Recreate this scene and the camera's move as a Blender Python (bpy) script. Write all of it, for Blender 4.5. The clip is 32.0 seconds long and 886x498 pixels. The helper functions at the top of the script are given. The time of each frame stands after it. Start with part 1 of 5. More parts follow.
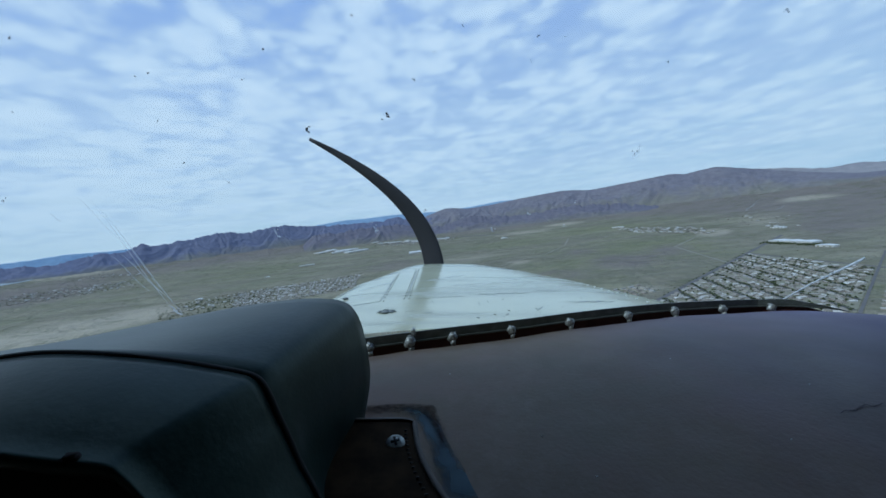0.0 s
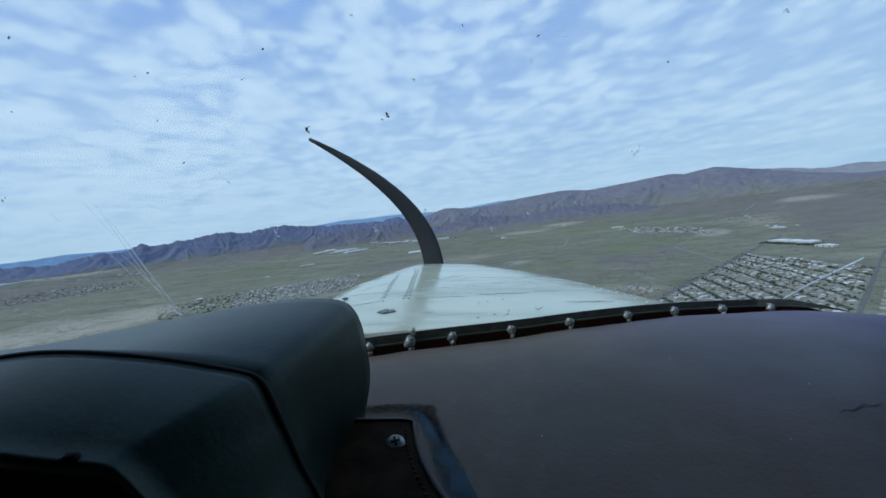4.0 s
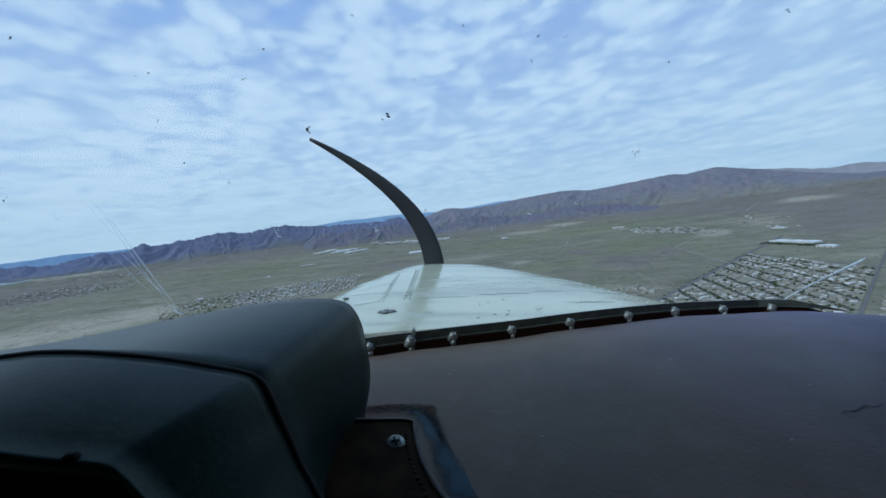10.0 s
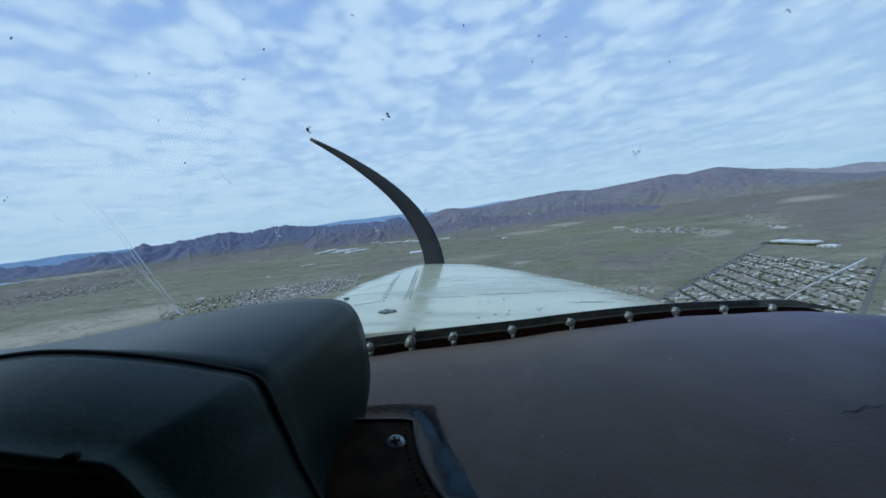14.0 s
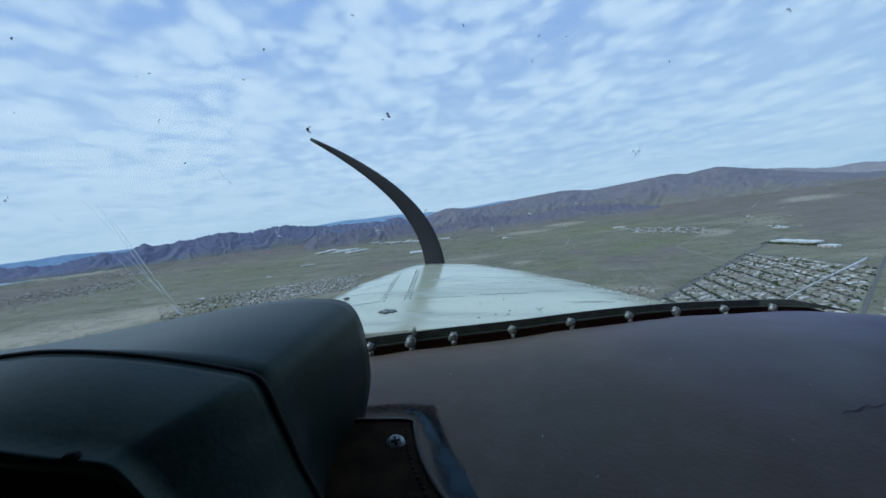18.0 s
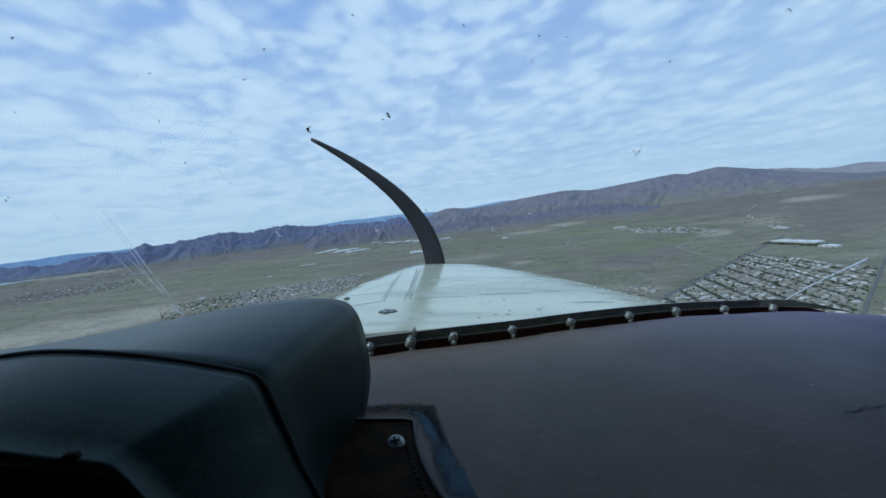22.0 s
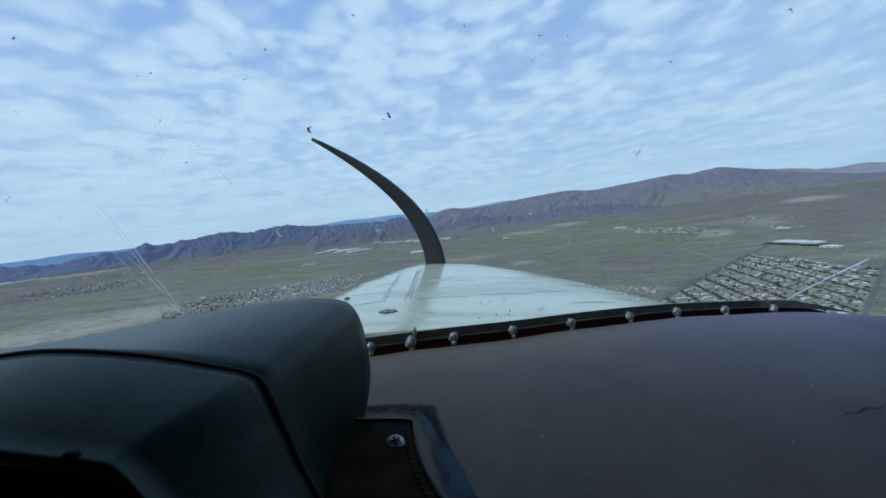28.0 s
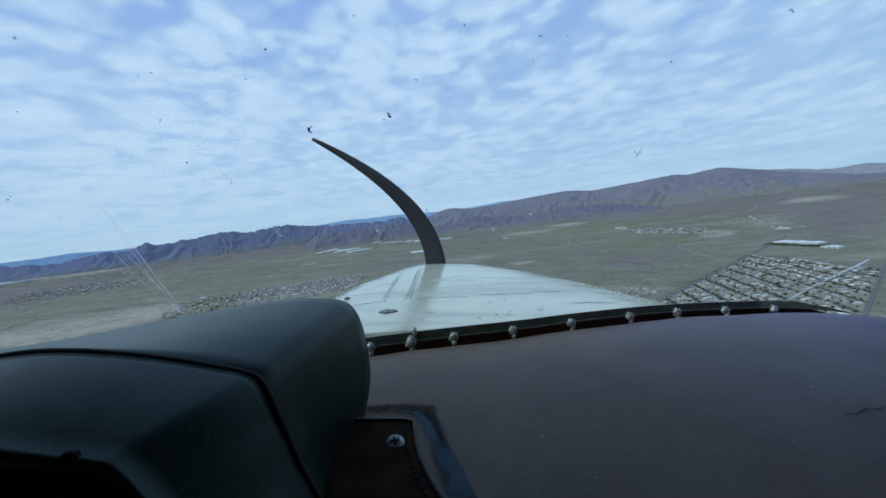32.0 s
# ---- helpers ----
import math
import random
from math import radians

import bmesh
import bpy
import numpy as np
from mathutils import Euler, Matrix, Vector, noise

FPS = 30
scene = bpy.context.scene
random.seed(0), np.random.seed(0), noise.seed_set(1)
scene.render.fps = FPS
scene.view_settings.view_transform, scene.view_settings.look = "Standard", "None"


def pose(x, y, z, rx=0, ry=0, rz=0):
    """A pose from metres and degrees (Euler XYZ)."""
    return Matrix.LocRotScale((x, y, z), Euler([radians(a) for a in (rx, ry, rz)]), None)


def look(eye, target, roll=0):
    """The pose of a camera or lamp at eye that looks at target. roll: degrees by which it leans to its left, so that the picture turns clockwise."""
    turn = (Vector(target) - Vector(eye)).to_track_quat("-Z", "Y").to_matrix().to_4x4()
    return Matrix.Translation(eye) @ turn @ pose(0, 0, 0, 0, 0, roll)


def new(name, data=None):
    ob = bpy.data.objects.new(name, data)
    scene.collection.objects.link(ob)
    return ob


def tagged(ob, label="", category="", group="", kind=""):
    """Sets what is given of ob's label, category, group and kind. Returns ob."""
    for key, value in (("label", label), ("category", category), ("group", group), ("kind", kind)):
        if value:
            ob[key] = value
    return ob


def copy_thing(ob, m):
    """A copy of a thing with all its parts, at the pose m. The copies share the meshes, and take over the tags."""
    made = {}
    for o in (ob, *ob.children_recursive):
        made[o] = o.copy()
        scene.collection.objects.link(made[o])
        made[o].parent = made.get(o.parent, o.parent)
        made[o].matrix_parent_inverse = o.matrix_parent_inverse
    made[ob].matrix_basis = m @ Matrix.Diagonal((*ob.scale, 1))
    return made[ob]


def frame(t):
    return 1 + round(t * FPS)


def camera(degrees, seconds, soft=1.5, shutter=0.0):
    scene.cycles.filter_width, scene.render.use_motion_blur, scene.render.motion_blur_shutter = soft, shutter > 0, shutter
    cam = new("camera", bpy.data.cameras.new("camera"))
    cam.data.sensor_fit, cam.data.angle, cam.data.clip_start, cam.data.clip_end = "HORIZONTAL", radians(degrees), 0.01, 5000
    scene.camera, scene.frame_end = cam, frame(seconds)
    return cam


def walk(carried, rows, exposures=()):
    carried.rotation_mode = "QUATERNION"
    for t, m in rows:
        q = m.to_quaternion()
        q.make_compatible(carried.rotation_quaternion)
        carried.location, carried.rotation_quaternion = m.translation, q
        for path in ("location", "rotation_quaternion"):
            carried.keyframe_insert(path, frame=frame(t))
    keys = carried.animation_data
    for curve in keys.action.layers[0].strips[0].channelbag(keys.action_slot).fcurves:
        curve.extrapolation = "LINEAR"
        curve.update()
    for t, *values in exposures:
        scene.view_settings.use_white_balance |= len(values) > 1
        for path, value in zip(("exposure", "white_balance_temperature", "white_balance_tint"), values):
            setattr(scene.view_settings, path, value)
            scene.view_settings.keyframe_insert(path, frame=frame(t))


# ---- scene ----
cam = camera(100.6, 32.0, soft=1.6)
# the eye is fixed in the cockpit and sways slightly on its mount: (seconds, metres to the side, pitch, roll, yaw)
PATH = [
    (0.0, -0.0004, 85.42, 6.90, 3.84),
    (2.0, -0.0005, 85.39, 6.96, 3.81),
    (5.0, -0.0006, 85.42, 6.87, 3.79),
    (8.0, -0.0004, 85.44, 6.87, 3.85),
    (11.0, -0.0003, 85.44, 6.85, 3.91),
    (14.0, -0.0001, 85.44, 6.85, 3.97),
    (17.0, 0.0000, 85.43, 6.88, 4.00),
    (20.0, 0.0001, 85.43, 6.88, 4.03),
    (23.0, 0.0003, 85.44, 6.83, 4.08),
    (26.0, 0.0004, 85.44, 6.81, 4.13),
    (29.0, 0.0006, 85.46, 6.76, 4.18),
    (32.0, 0.0007, 85.47, 6.71, 4.22),
]
HEIGHT = 245.0                              # of the eye above the valley floor
walk(cam, [(t, pose(x, 0, HEIGHT, a, b, c)) for t, x, a, b, c in PATH], [(0.0, 0.0, 5480, 5), (32.0, 0.0, 5480, 5)])

H = HEIGHT

# ---- sky and sun ----
world = bpy.data.worlds.new("sky")
scene.world = world
world.use_nodes = True
wt = world.node_tree
wt.nodes.clear()


def wn(kind, **sets):
    n = wt.nodes.new(kind)
    for k, v in sets.items():
        n.inputs[k].default_value = v
    return n


def wmath(op, a, b=None, c=None, clamp=False):
    n = wt.nodes.new("ShaderNodeMath")
    n.operation, n.use_clamp = op, clamp
    for i, v in enumerate((a, b, c)):
        if v is None:
            continue
        if isinstance(v, (int, float)):
            n.inputs[i].default_value = v
        else:
            wt.links.new(v, n.inputs[i])
    return n.outputs[0]


def wmix(fac, a, b):
    n = wt.nodes.new("ShaderNodeMix")
    n.data_type = "RGBA"
    for s, v in ((n.inputs["Factor"], fac), (n.inputs["A"], a), (n.inputs["B"], b)):
        if isinstance(v, (int, float)):
            s.default_value = v
        elif isinstance(v, tuple):
            s.default_value = (*v, 1)
        else:
            wt.links.new(v, s)
    return n.outputs["Result"]


SUN_UP, SUN_TURN = radians(46), radians(-112)
sky = wn("ShaderNodeTexSky")
sky.sky_type, sky.sun_disc = "NISHITA", False
sky.sun_elevation, sky.sun_rotation, sky.altitude, sky.air_density, sky.dust_density = SUN_UP, SUN_TURN, 300, 1.0, 1.2
tc = wn("ShaderNodeTexCoord")
sep = wn("ShaderNodeSeparateXYZ")
wt.links.new(tc.outputs["Generated"], sep.inputs[0])
up = wmath("MAXIMUM", sep.outputs["Z"], 0.0)
deep = wmath("ADD", up, 0.13)
px, py = wmath("DIVIDE", sep.outputs["X"], deep), wmath("DIVIDE", sep.outputs["Y"], deep)
flat = wn("ShaderNodeCombineXYZ")
wt.links.new(px, flat.inputs[0]), wt.links.new(py, flat.inputs[1])


def wnoise(scale, detail, rough, shift, squash=1.0, distort=0.0):
    m = wn("ShaderNodeMapping")
    wt.links.new(flat.outputs[0], m.inputs[0])
    m.inputs["Location"].default_value = shift
    m.inputs["Rotation"].default_value = (0, 0, -0.08)
    m.inputs["Scale"].default_value = (scale, scale * squash, scale)
    n = wn("ShaderNodeTexNoise", Scale=1.0, Detail=detail, Roughness=rough, Distortion=distort)
    wt.links.new(m.outputs[0], n.inputs["Vector"])
    return n.outputs["Fac"]


warp = wn("ShaderNodeTexNoise", Scale=2.6, Detail=2.0, Roughness=0.5)
wt.links.new(flat.outputs[0], warp.inputs["Vector"])
bend = wn("ShaderNodeVectorMath")
bend.operation = "MULTIPLY_ADD"
bend.inputs[1].default_value = (0.22, 0.22, 0.0)
wt.links.new(warp.outputs["Color"], bend.inputs[0]), wt.links.new(flat.outputs[0], bend.inputs[2])
lump = wn("ShaderNodeTexVoronoi", Scale=5.2)
lump.feature = "SMOOTH_F1"
lump.inputs["Smoothness"].default_value = 0.55
lump.inputs["Detail"].default_value = 1.5
lump.inputs["Roughness"].default_value = 0.55
wt.links.new(bend.outputs[0], lump.inputs["Vector"])
puffs = wmath("MULTIPLY_ADD", lump.outputs["Distance"], -0.80, 0.51)
cells = wnoise(3.4, 6.0, 0.58, (3.1, 1.7, 0), 1.0, 0.3)
wide = wnoise(0.9, 3.0, 0.5, (7.3, 2.2, 0), 1.3)
fine = wnoise(11.0, 5.0, 0.62, (1.3, 8.2, 0), 1.0, 0.3)
body = wmath("ADD", wmath("MULTIPLY", cells, 0.75), wmath("MULTIPLY", wide, 0.9))
body = wmath("ADD", body, wmath("ADD", puffs, wmath("MULTIPLY", fine, 0.5)))
body = wmath("SUBTRACT", body, wmath("MULTIPLY", sep.outputs["X"], 0.15))
body = wmath("SUBTRACT", body, wmath("MULTIPLY", up, 0.25))
cover = wmath("MULTIPLY_ADD", body, 2.1, -0.98, clamp=True)
bright = wmath("MULTIPLY_ADD", body, 1.9, -1.28, clamp=True)
low = wmath("POWER", wmath("SUBTRACT", 1.0, up), 4.2)
clear = wmix(0.8, sky.outputs[0], (3.7, 4.95, 7.4))
veil = wmix(bright, (4.98, 6.2, 7.75), (6.5, 7.45, 8.35))
sky_all = wmix(wmath("MULTIPLY_ADD", cover, 0.68, 0.32), clear, veil)
holes = wmath("MULTIPLY", wmath("MULTIPLY_ADD", body, -3.4, 2.75, clamp=True), wmath("MULTIPLY_ADD", up, 3.0, -0.75, clamp=True))
sky_all = wmix(wmath("MULTIPLY", holes, 0.68), sky_all, (2.5, 3.9, 7.3))
haze = wmix(wmath("MULTIPLY_ADD", sep.outputs["X"], -0.7, 0.5, clamp=True), (4.3, 5.75, 6.7), (4.65, 5.85, 6.4))
band_map = wn("ShaderNodeMapping")
band_map.inputs["Scale"].default_value = (2.2, 2.2, 26.0)
band_map.inputs["Rotation"].default_value = (0.0, 0.03, 0.0)
wt.links.new(tc.outputs["Generated"], band_map.inputs[0])
bands = wn("ShaderNodeTexNoise", Scale=1.6, Detail=5.0, Roughness=0.55, Distortion=0.4)
wt.links.new(band_map.outputs[0], bands.inputs["Vector"])
haze = wmix(wmath("MULTIPLY_ADD", bands.outputs["Fac"], 3.2, -1.1, clamp=True), haze, (5.5, 6.6, 7.2))
sky_all = wmix(wmath("MULTIPLY", low, 0.88), sky_all, haze)
back = wn("ShaderNodeBackground", Strength=0.1)
wt.links.new(sky_all, back.inputs["Color"])
wout = wn("ShaderNodeOutputWorld")
wt.links.new(back.outputs[0], wout.inputs[0])

sun = new("sun", bpy.data.lights.new("sun", "SUN"))
sun.data.energy, sun.data.angle, sun.data.color = 1.6, radians(12), (0.97, 0.965, 0.92)
sun_way = Vector((math.sin(SUN_TURN) * math.cos(SUN_UP), math.cos(SUN_TURN) * math.cos(SUN_UP), math.sin(SUN_UP)))
sun.matrix_world = look(sun_way * 50, (0, 0, 0))


# ---- materials ----
class Mat:
    """A principled material with a few shorthands for its nodes."""

    def __init__(self, name, rough=0.6, metal=0.0, spec=0.5):
        self.m = bpy.data.materials.new(name)
        self.m.use_nodes = True
        self.t = self.m.node_tree
        self.b = self.t.nodes["Principled BSDF"]
        self.b.inputs["Roughness"].default_value = rough
        self.b.inputs["Metallic"].default_value = metal
        self.b.inputs["Specular IOR Level"].default_value = spec
        self.tc = self.t.nodes.new("ShaderNodeTexCoord")

    def noise(self, scale, detail=4.0, rough=0.55, stretch=(1, 1, 1), distort=0.0, turn=0.0, shift=0.0, coord="Object"):
        m = self.t.nodes.new("ShaderNodeMapping")
        m.inputs["Scale"].default_value = stretch
        m.inputs["Rotation"].default_value = (0, 0, turn)
        m.inputs["Location"].default_value = (shift, shift * 1.7, 0)
        self.t.links.new(self.tc.outputs[coord], m.inputs[0])
        n = self.t.nodes.new("ShaderNodeTexNoise")
        for k, v in (("Scale", scale), ("Detail", detail), ("Roughness", rough), ("Distortion", distort)):
            n.inputs[k].default_value = v
        self.t.links.new(m.outputs[0], n.inputs["Vector"])
        return n.outputs["Fac"]

    def ramp(self, fac, lo, hi):
        n = self.t.nodes.new("ShaderNodeMapRange")
        n.inputs["From Min"].default_value, n.inputs["From Max"].default_value = lo, hi
        self.t.links.new(fac, n.inputs["Value"])
        return n.outputs[0]

    def math(self, op, a, b):
        n = self.t.nodes.new("ShaderNodeMath")
        n.operation = op
        for i, v in enumerate((a, b)):
            if isinstance(v, (int, float)):
                n.inputs[i].default_value = v
            else:
                self.t.links.new(v, n.inputs[i])
        return n.outputs[0]

    def mix(self, fac, a, b):
        n = self.t.nodes.new("ShaderNodeMix")
        n.data_type = "RGBA"
        for s, v in ((n.inputs["Factor"], fac), (n.inputs["A"], a), (n.inputs["B"], b)):
            if isinstance(v, (int, float)):
                s.default_value = v
            elif isinstance(v, tuple):
                s.default_value = (*v, 1)
            else:
                self.t.links.new(v, s)
        return n.outputs["Result"]

    def colour(self, c):
        if isinstance(c, tuple):
            self.b.inputs["Base Color"].default_value = (*c, 1)
        else:
            self.t.links.new(c, self.b.inputs["Base Color"])
        return self

    def gloss(self, fac, lo, hi):
        n = self.t.nodes.new("ShaderNodeMapRange")
        n.inputs["To Min"].default_value, n.inputs["To Max"].default_value = lo, hi
        self.t.links.new(fac, n.inputs["Value"])
        self.t.links.new(n.outputs[0], self.b.inputs["Roughness"])
        return self

    def bump(self, fac, strength, dist):
        n = self.t.nodes.new("ShaderNodeBump")
        n.inputs["Strength"].default_value, n.inputs["Distance"].default_value = strength, dist
        self.t.links.new(fac, n.inputs["Height"])
        self.t.links.new(n.outputs[0], self.b.inputs["Normal"])
        return self

    def random(self):
        return self.t.nodes.new("ShaderNodeObjectInfo").outputs["Random"]

    def island(self):
        return self.t.nodes.new("ShaderNodeNewGeometry").outputs["Random Per Island"]

    def attr(self, name):
        n = self.t.nodes.new("ShaderNodeAttribute")
        n.attribute_name = name
        return n.outputs["Fac"]


def soil_tone(k):
    """Olive-grey desert soil with washes, bare flats and scrub; 'dry', 'dark' and 'green' mark tan flats, brown gravel
    with painted distance haze, and grass.
    """
    big = k.ramp(k.noise(0.0011, 4, 0.5, (1, 1.8, 1), 0.6), 0.36, 0.64)
    mid = k.ramp(k.noise(0.0055, 5, 0.62, (1, 1.9, 1), 0.7, 0.3, 3), 0.38, 0.66)
    wash = k.ramp(k.noise(0.009, 6, 0.68, (1, 0.28, 1), 1.2, -0.5, 7), 0.53, 0.66)
    small = k.ramp(k.noise(0.035, 4, 0.65), 0.38, 0.66)
    dots = k.ramp(k.noise(0.11, 3, 0.65), 0.52, 0.62)
    edge_noise = k.noise(0.006, 6, 0.7, (1, 1.5, 1), 0.8, 0.2, 5)
    patch_far = k.ramp(k.noise(0.0026, 5, 0.6, (1, 2.0, 1), 0.9, 0.15, 9), 0.42, 0.60)
    scrubby = k.ramp(k.noise(0.0042, 4, 0.6, (1, 1.5, 1), 0.6, 0.8, 13), 0.40, 0.62)
    c = k.mix(big, (0.205, 0.205, 0.135), (0.285, 0.265, 0.195))
    c = k.mix(k.math("MULTIPLY", patch_far, 0.6), c, (0.185, 0.16, 0.135))
    c = k.mix(k.math("MULTIPLY", mid, 0.55), c, (0.16, 0.165, 0.095))
    c = k.mix(k.math("MULTIPLY", wash, 0.5), c, (0.30, 0.27, 0.20))
    strata = k.ramp(k.noise(0.0075, 6, 0.68, (0.22, 1.0, 1), 0.8, 0.12, 21), 0.44, 0.60)
    c = k.mix(k.math("MULTIPLY", strata, 0.5), c, (0.150, 0.140, 0.110))
    pale = k.ramp(k.noise(0.0048, 6, 0.66, (0.2, 1.1, 1), 0.7, -0.1, 27), 0.54, 0.66)
    c = k.mix(k.math("MULTIPLY", pale, 0.4), c, (0.33, 0.30, 0.22))
    green = k.ramp(k.math("ADD", k.attr("green"), k.math("MULTIPLY", k.noise(0.0035, 6, 0.68, (1, 1.6, 1), 0.9, 0.5, 17), 1.0)), 0.70, 1.25)
    c = k.mix(k.math("MULTIPLY", green, 0.8), c, (0.185, 0.198, 0.098))
    dark = k.ramp(k.math("ADD", k.attr("dark"), k.math("MULTIPLY", edge_noise, 0.9)), 0.60, 1.15)
    c = k.mix(k.math("MULTIPLY", dark, 0.85), c, (0.190, 0.162, 0.152))
    dry = k.ramp(k.math("ADD", k.attr("dry"), k.math("MULTIPLY", edge_noise, 0.9)), 0.66, 1.12)
    c = k.mix(k.math("MULTIPLY", dry, 0.85), c, (0.40, 0.36, 0.28))
    c = k.mix(k.math("MULTIPLY", small, 0.3), c, (0.30, 0.28, 0.20))
    spots = k.ramp(k.noise(0.013, 5, 0.7, (1, 1.4, 1), 0.8, 0.9, 11), 0.50, 0.60)
    c = k.mix(k.math("MULTIPLY", k.math("MULTIPLY", spots, scrubby), 0.6), c, (0.12, 0.13, 0.07))
    return k.mix(k.math("MULTIPLY", k.math("MULTIPLY", dots, scrubby), 0.5), c, (0.07, 0.08, 0.05))


def soil():
    k = Mat("desert_soil", 0.95, 0, 0.1)
    return k.colour(soil_tone(k)).bump(k.noise(0.006, 6, 0.6, (1, 1.3, 1), 0.5, 0.4, 5), 1.0, 50).m


def rock(name, a, b, dark):
    k = Mat(name, 0.95, 0, 0.1)
    big = k.ramp(k.noise(0.0022, 5, 0.6), 0.35, 0.65)
    mid = k.ramp(k.noise(0.008, 6, 0.68, (1, 1, 2.0), 0.7, 0.0, 4), 0.40, 0.62)
    small = k.ramp(k.noise(0.022, 6, 0.72, (1, 1, 2.0)), 0.42, 0.62)
    c = k.mix(big, a, b)
    c = k.mix(k.math("MULTIPLY", mid, 0.55), c, dark)
    c = k.mix(k.math("MULTIPLY", small, 0.55), c, tuple(v * 0.8 for v in dark))
    fan = k.ramp(k.math("ADD", k.attr("fan"), k.math("MULTIPLY", k.noise(0.005, 6, 0.7), 1.0)), 0.85, 1.35)
    c = k.mix(k.math("MULTIPLY", fan, 0.65), c, soil_tone(k))
    return k.colour(c).bump(k.noise(0.02, 7, 0.72), 0.4, 12).m


def paint(name, c, dirt, rough=0.5, scale=0.4):
    k = Mat(name, rough)
    return k.colour(k.mix(k.math("MULTIPLY", k.ramp(k.noise(scale, 5, 0.65), 0.4, 0.7), 0.6), c, dirt)).m


def housing(name, tones):
    """Painted walls or roofs whose tone differs from one building to the next."""
    k = Mat(name, 0.8)
    f = k.random()
    c = k.mix(f, tones[0], tones[1])
    c = k.mix(k.ramp(f, 0.66, 0.68), c, tones[2])
    return k.colour(k.mix(k.math("MULTIPLY", k.ramp(k.noise(0.5, 4, 0.6), 0.4, 0.7), 0.35), c, tones[3])).m


def housing_many(name, tones):
    k = Mat(name, 0.8)
    f = k.island()
    c = k.mix(f, tones[0], tones[1])
    c = k.mix(k.ramp(f, 0.66, 0.68), c, tones[2])
    return k.colour(c).m


def leaves():
    k = Mat("desert_foliage", 0.9, 0, 0.1)
    return k.colour(k.mix(k.island(), (0.035, 0.05, 0.022), (0.085, 0.095, 0.045))).m


def white_paint():
    k = Mat("cowling_paint", 0.12, 0, 0.6)
    streak = k.ramp(k.noise(5.0, 6, 0.6, (0.55, 3.2, 1), 0.5, 0.12), 0.47, 0.62)
    blot = k.ramp(k.noise(22, 5, 0.65), 0.62, 0.74)
    haze = k.ramp(k.noise(3.0, 3, 0.5, shift=2), 0.35, 0.7)
    c = k.mix(haze, (0.53, 0.555, 0.390), (0.63, 0.65, 0.470))
    c = k.mix(k.math("MULTIPLY", streak, 0.5), c, (0.34, 0.37, 0.32))
    c = k.mix(k.math("MULTIPLY", blot, 0.35), c, (0.26, 0.30, 0.29))
    return k.colour(c).gloss(streak, 0.11, 0.30).bump(k.noise(4, 2, 0.5, (1, 2, 1)), 0.12, 0.01).m


def vinyl(name, a, b, rough, grain=420.0, spec=0.5, relief=0.12, sky_tint=None, dusty=None, tint=(1, 1, 1)):
    k = Mat(name, rough, 0, spec)
    k.b.inputs["Specular Tint"].default_value = (*tint, 1)
    wear = k.ramp(k.noise(4, 4, 0.5), 0.3, 0.75)
    c = k.mix(wear, a, b)
    if dusty:
        c = k.mix(k.math("MULTIPLY", k.ramp(k.noise(34, 6, 0.7), 0.44, 0.70), 0.7), c, dusty)
    if sky_tint:
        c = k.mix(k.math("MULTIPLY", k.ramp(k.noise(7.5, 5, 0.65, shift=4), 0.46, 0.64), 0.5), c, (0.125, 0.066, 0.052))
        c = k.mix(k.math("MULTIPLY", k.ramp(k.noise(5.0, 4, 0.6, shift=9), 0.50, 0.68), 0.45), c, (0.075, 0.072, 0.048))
        # blue sky light on the right side is put into the colour along x
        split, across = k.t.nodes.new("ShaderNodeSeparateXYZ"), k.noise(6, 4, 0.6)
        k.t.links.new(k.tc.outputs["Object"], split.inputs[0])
        c = k.mix(k.ramp(k.math("ADD", split.outputs["X"], k.math("MULTIPLY", across, 0.3)), 0.30, 0.72), c, sky_tint)
    g = k.noise(grain, 3, 0.6)
    return k.colour(c).gloss(k.ramp(k.noise(11, 4, 0.5), 0.2, 0.8), rough - 0.04, rough + 0.06).bump(g, relief, 0.0005).m


def plain(name, c, rough=0.5, metal=0.0, var=0.25, scale=60.0, spec=0.5):
    k = Mat(name, rough, metal, spec)
    d = tuple(v * (1 - var) for v in c)
    return k.colour(k.mix(k.ramp(k.noise(scale, 4, 0.6), 0.35, 0.65), c, d)).m


def clear_pane():
    m = bpy.data.materials.new("clear_acrylic")
    m.use_nodes = True
    t = m.node_tree
    t.nodes.clear()
    see, shine, both, o = (t.nodes.new("ShaderNode" + n) for n in ("BsdfTransparent", "BsdfGlossy", "MixShader", "OutputMaterial"))
    see.inputs[0].default_value = (0.97, 0.985, 0.99, 1)
    shine.inputs["Roughness"].default_value = 0.02
    both.inputs[0].default_value = 0.03
    t.links.new(see.outputs[0], both.inputs[1])
    t.links.new(shine.outputs[0], both.inputs[2]), t.links.new(both.outputs[0], o.inputs[0])
    return m


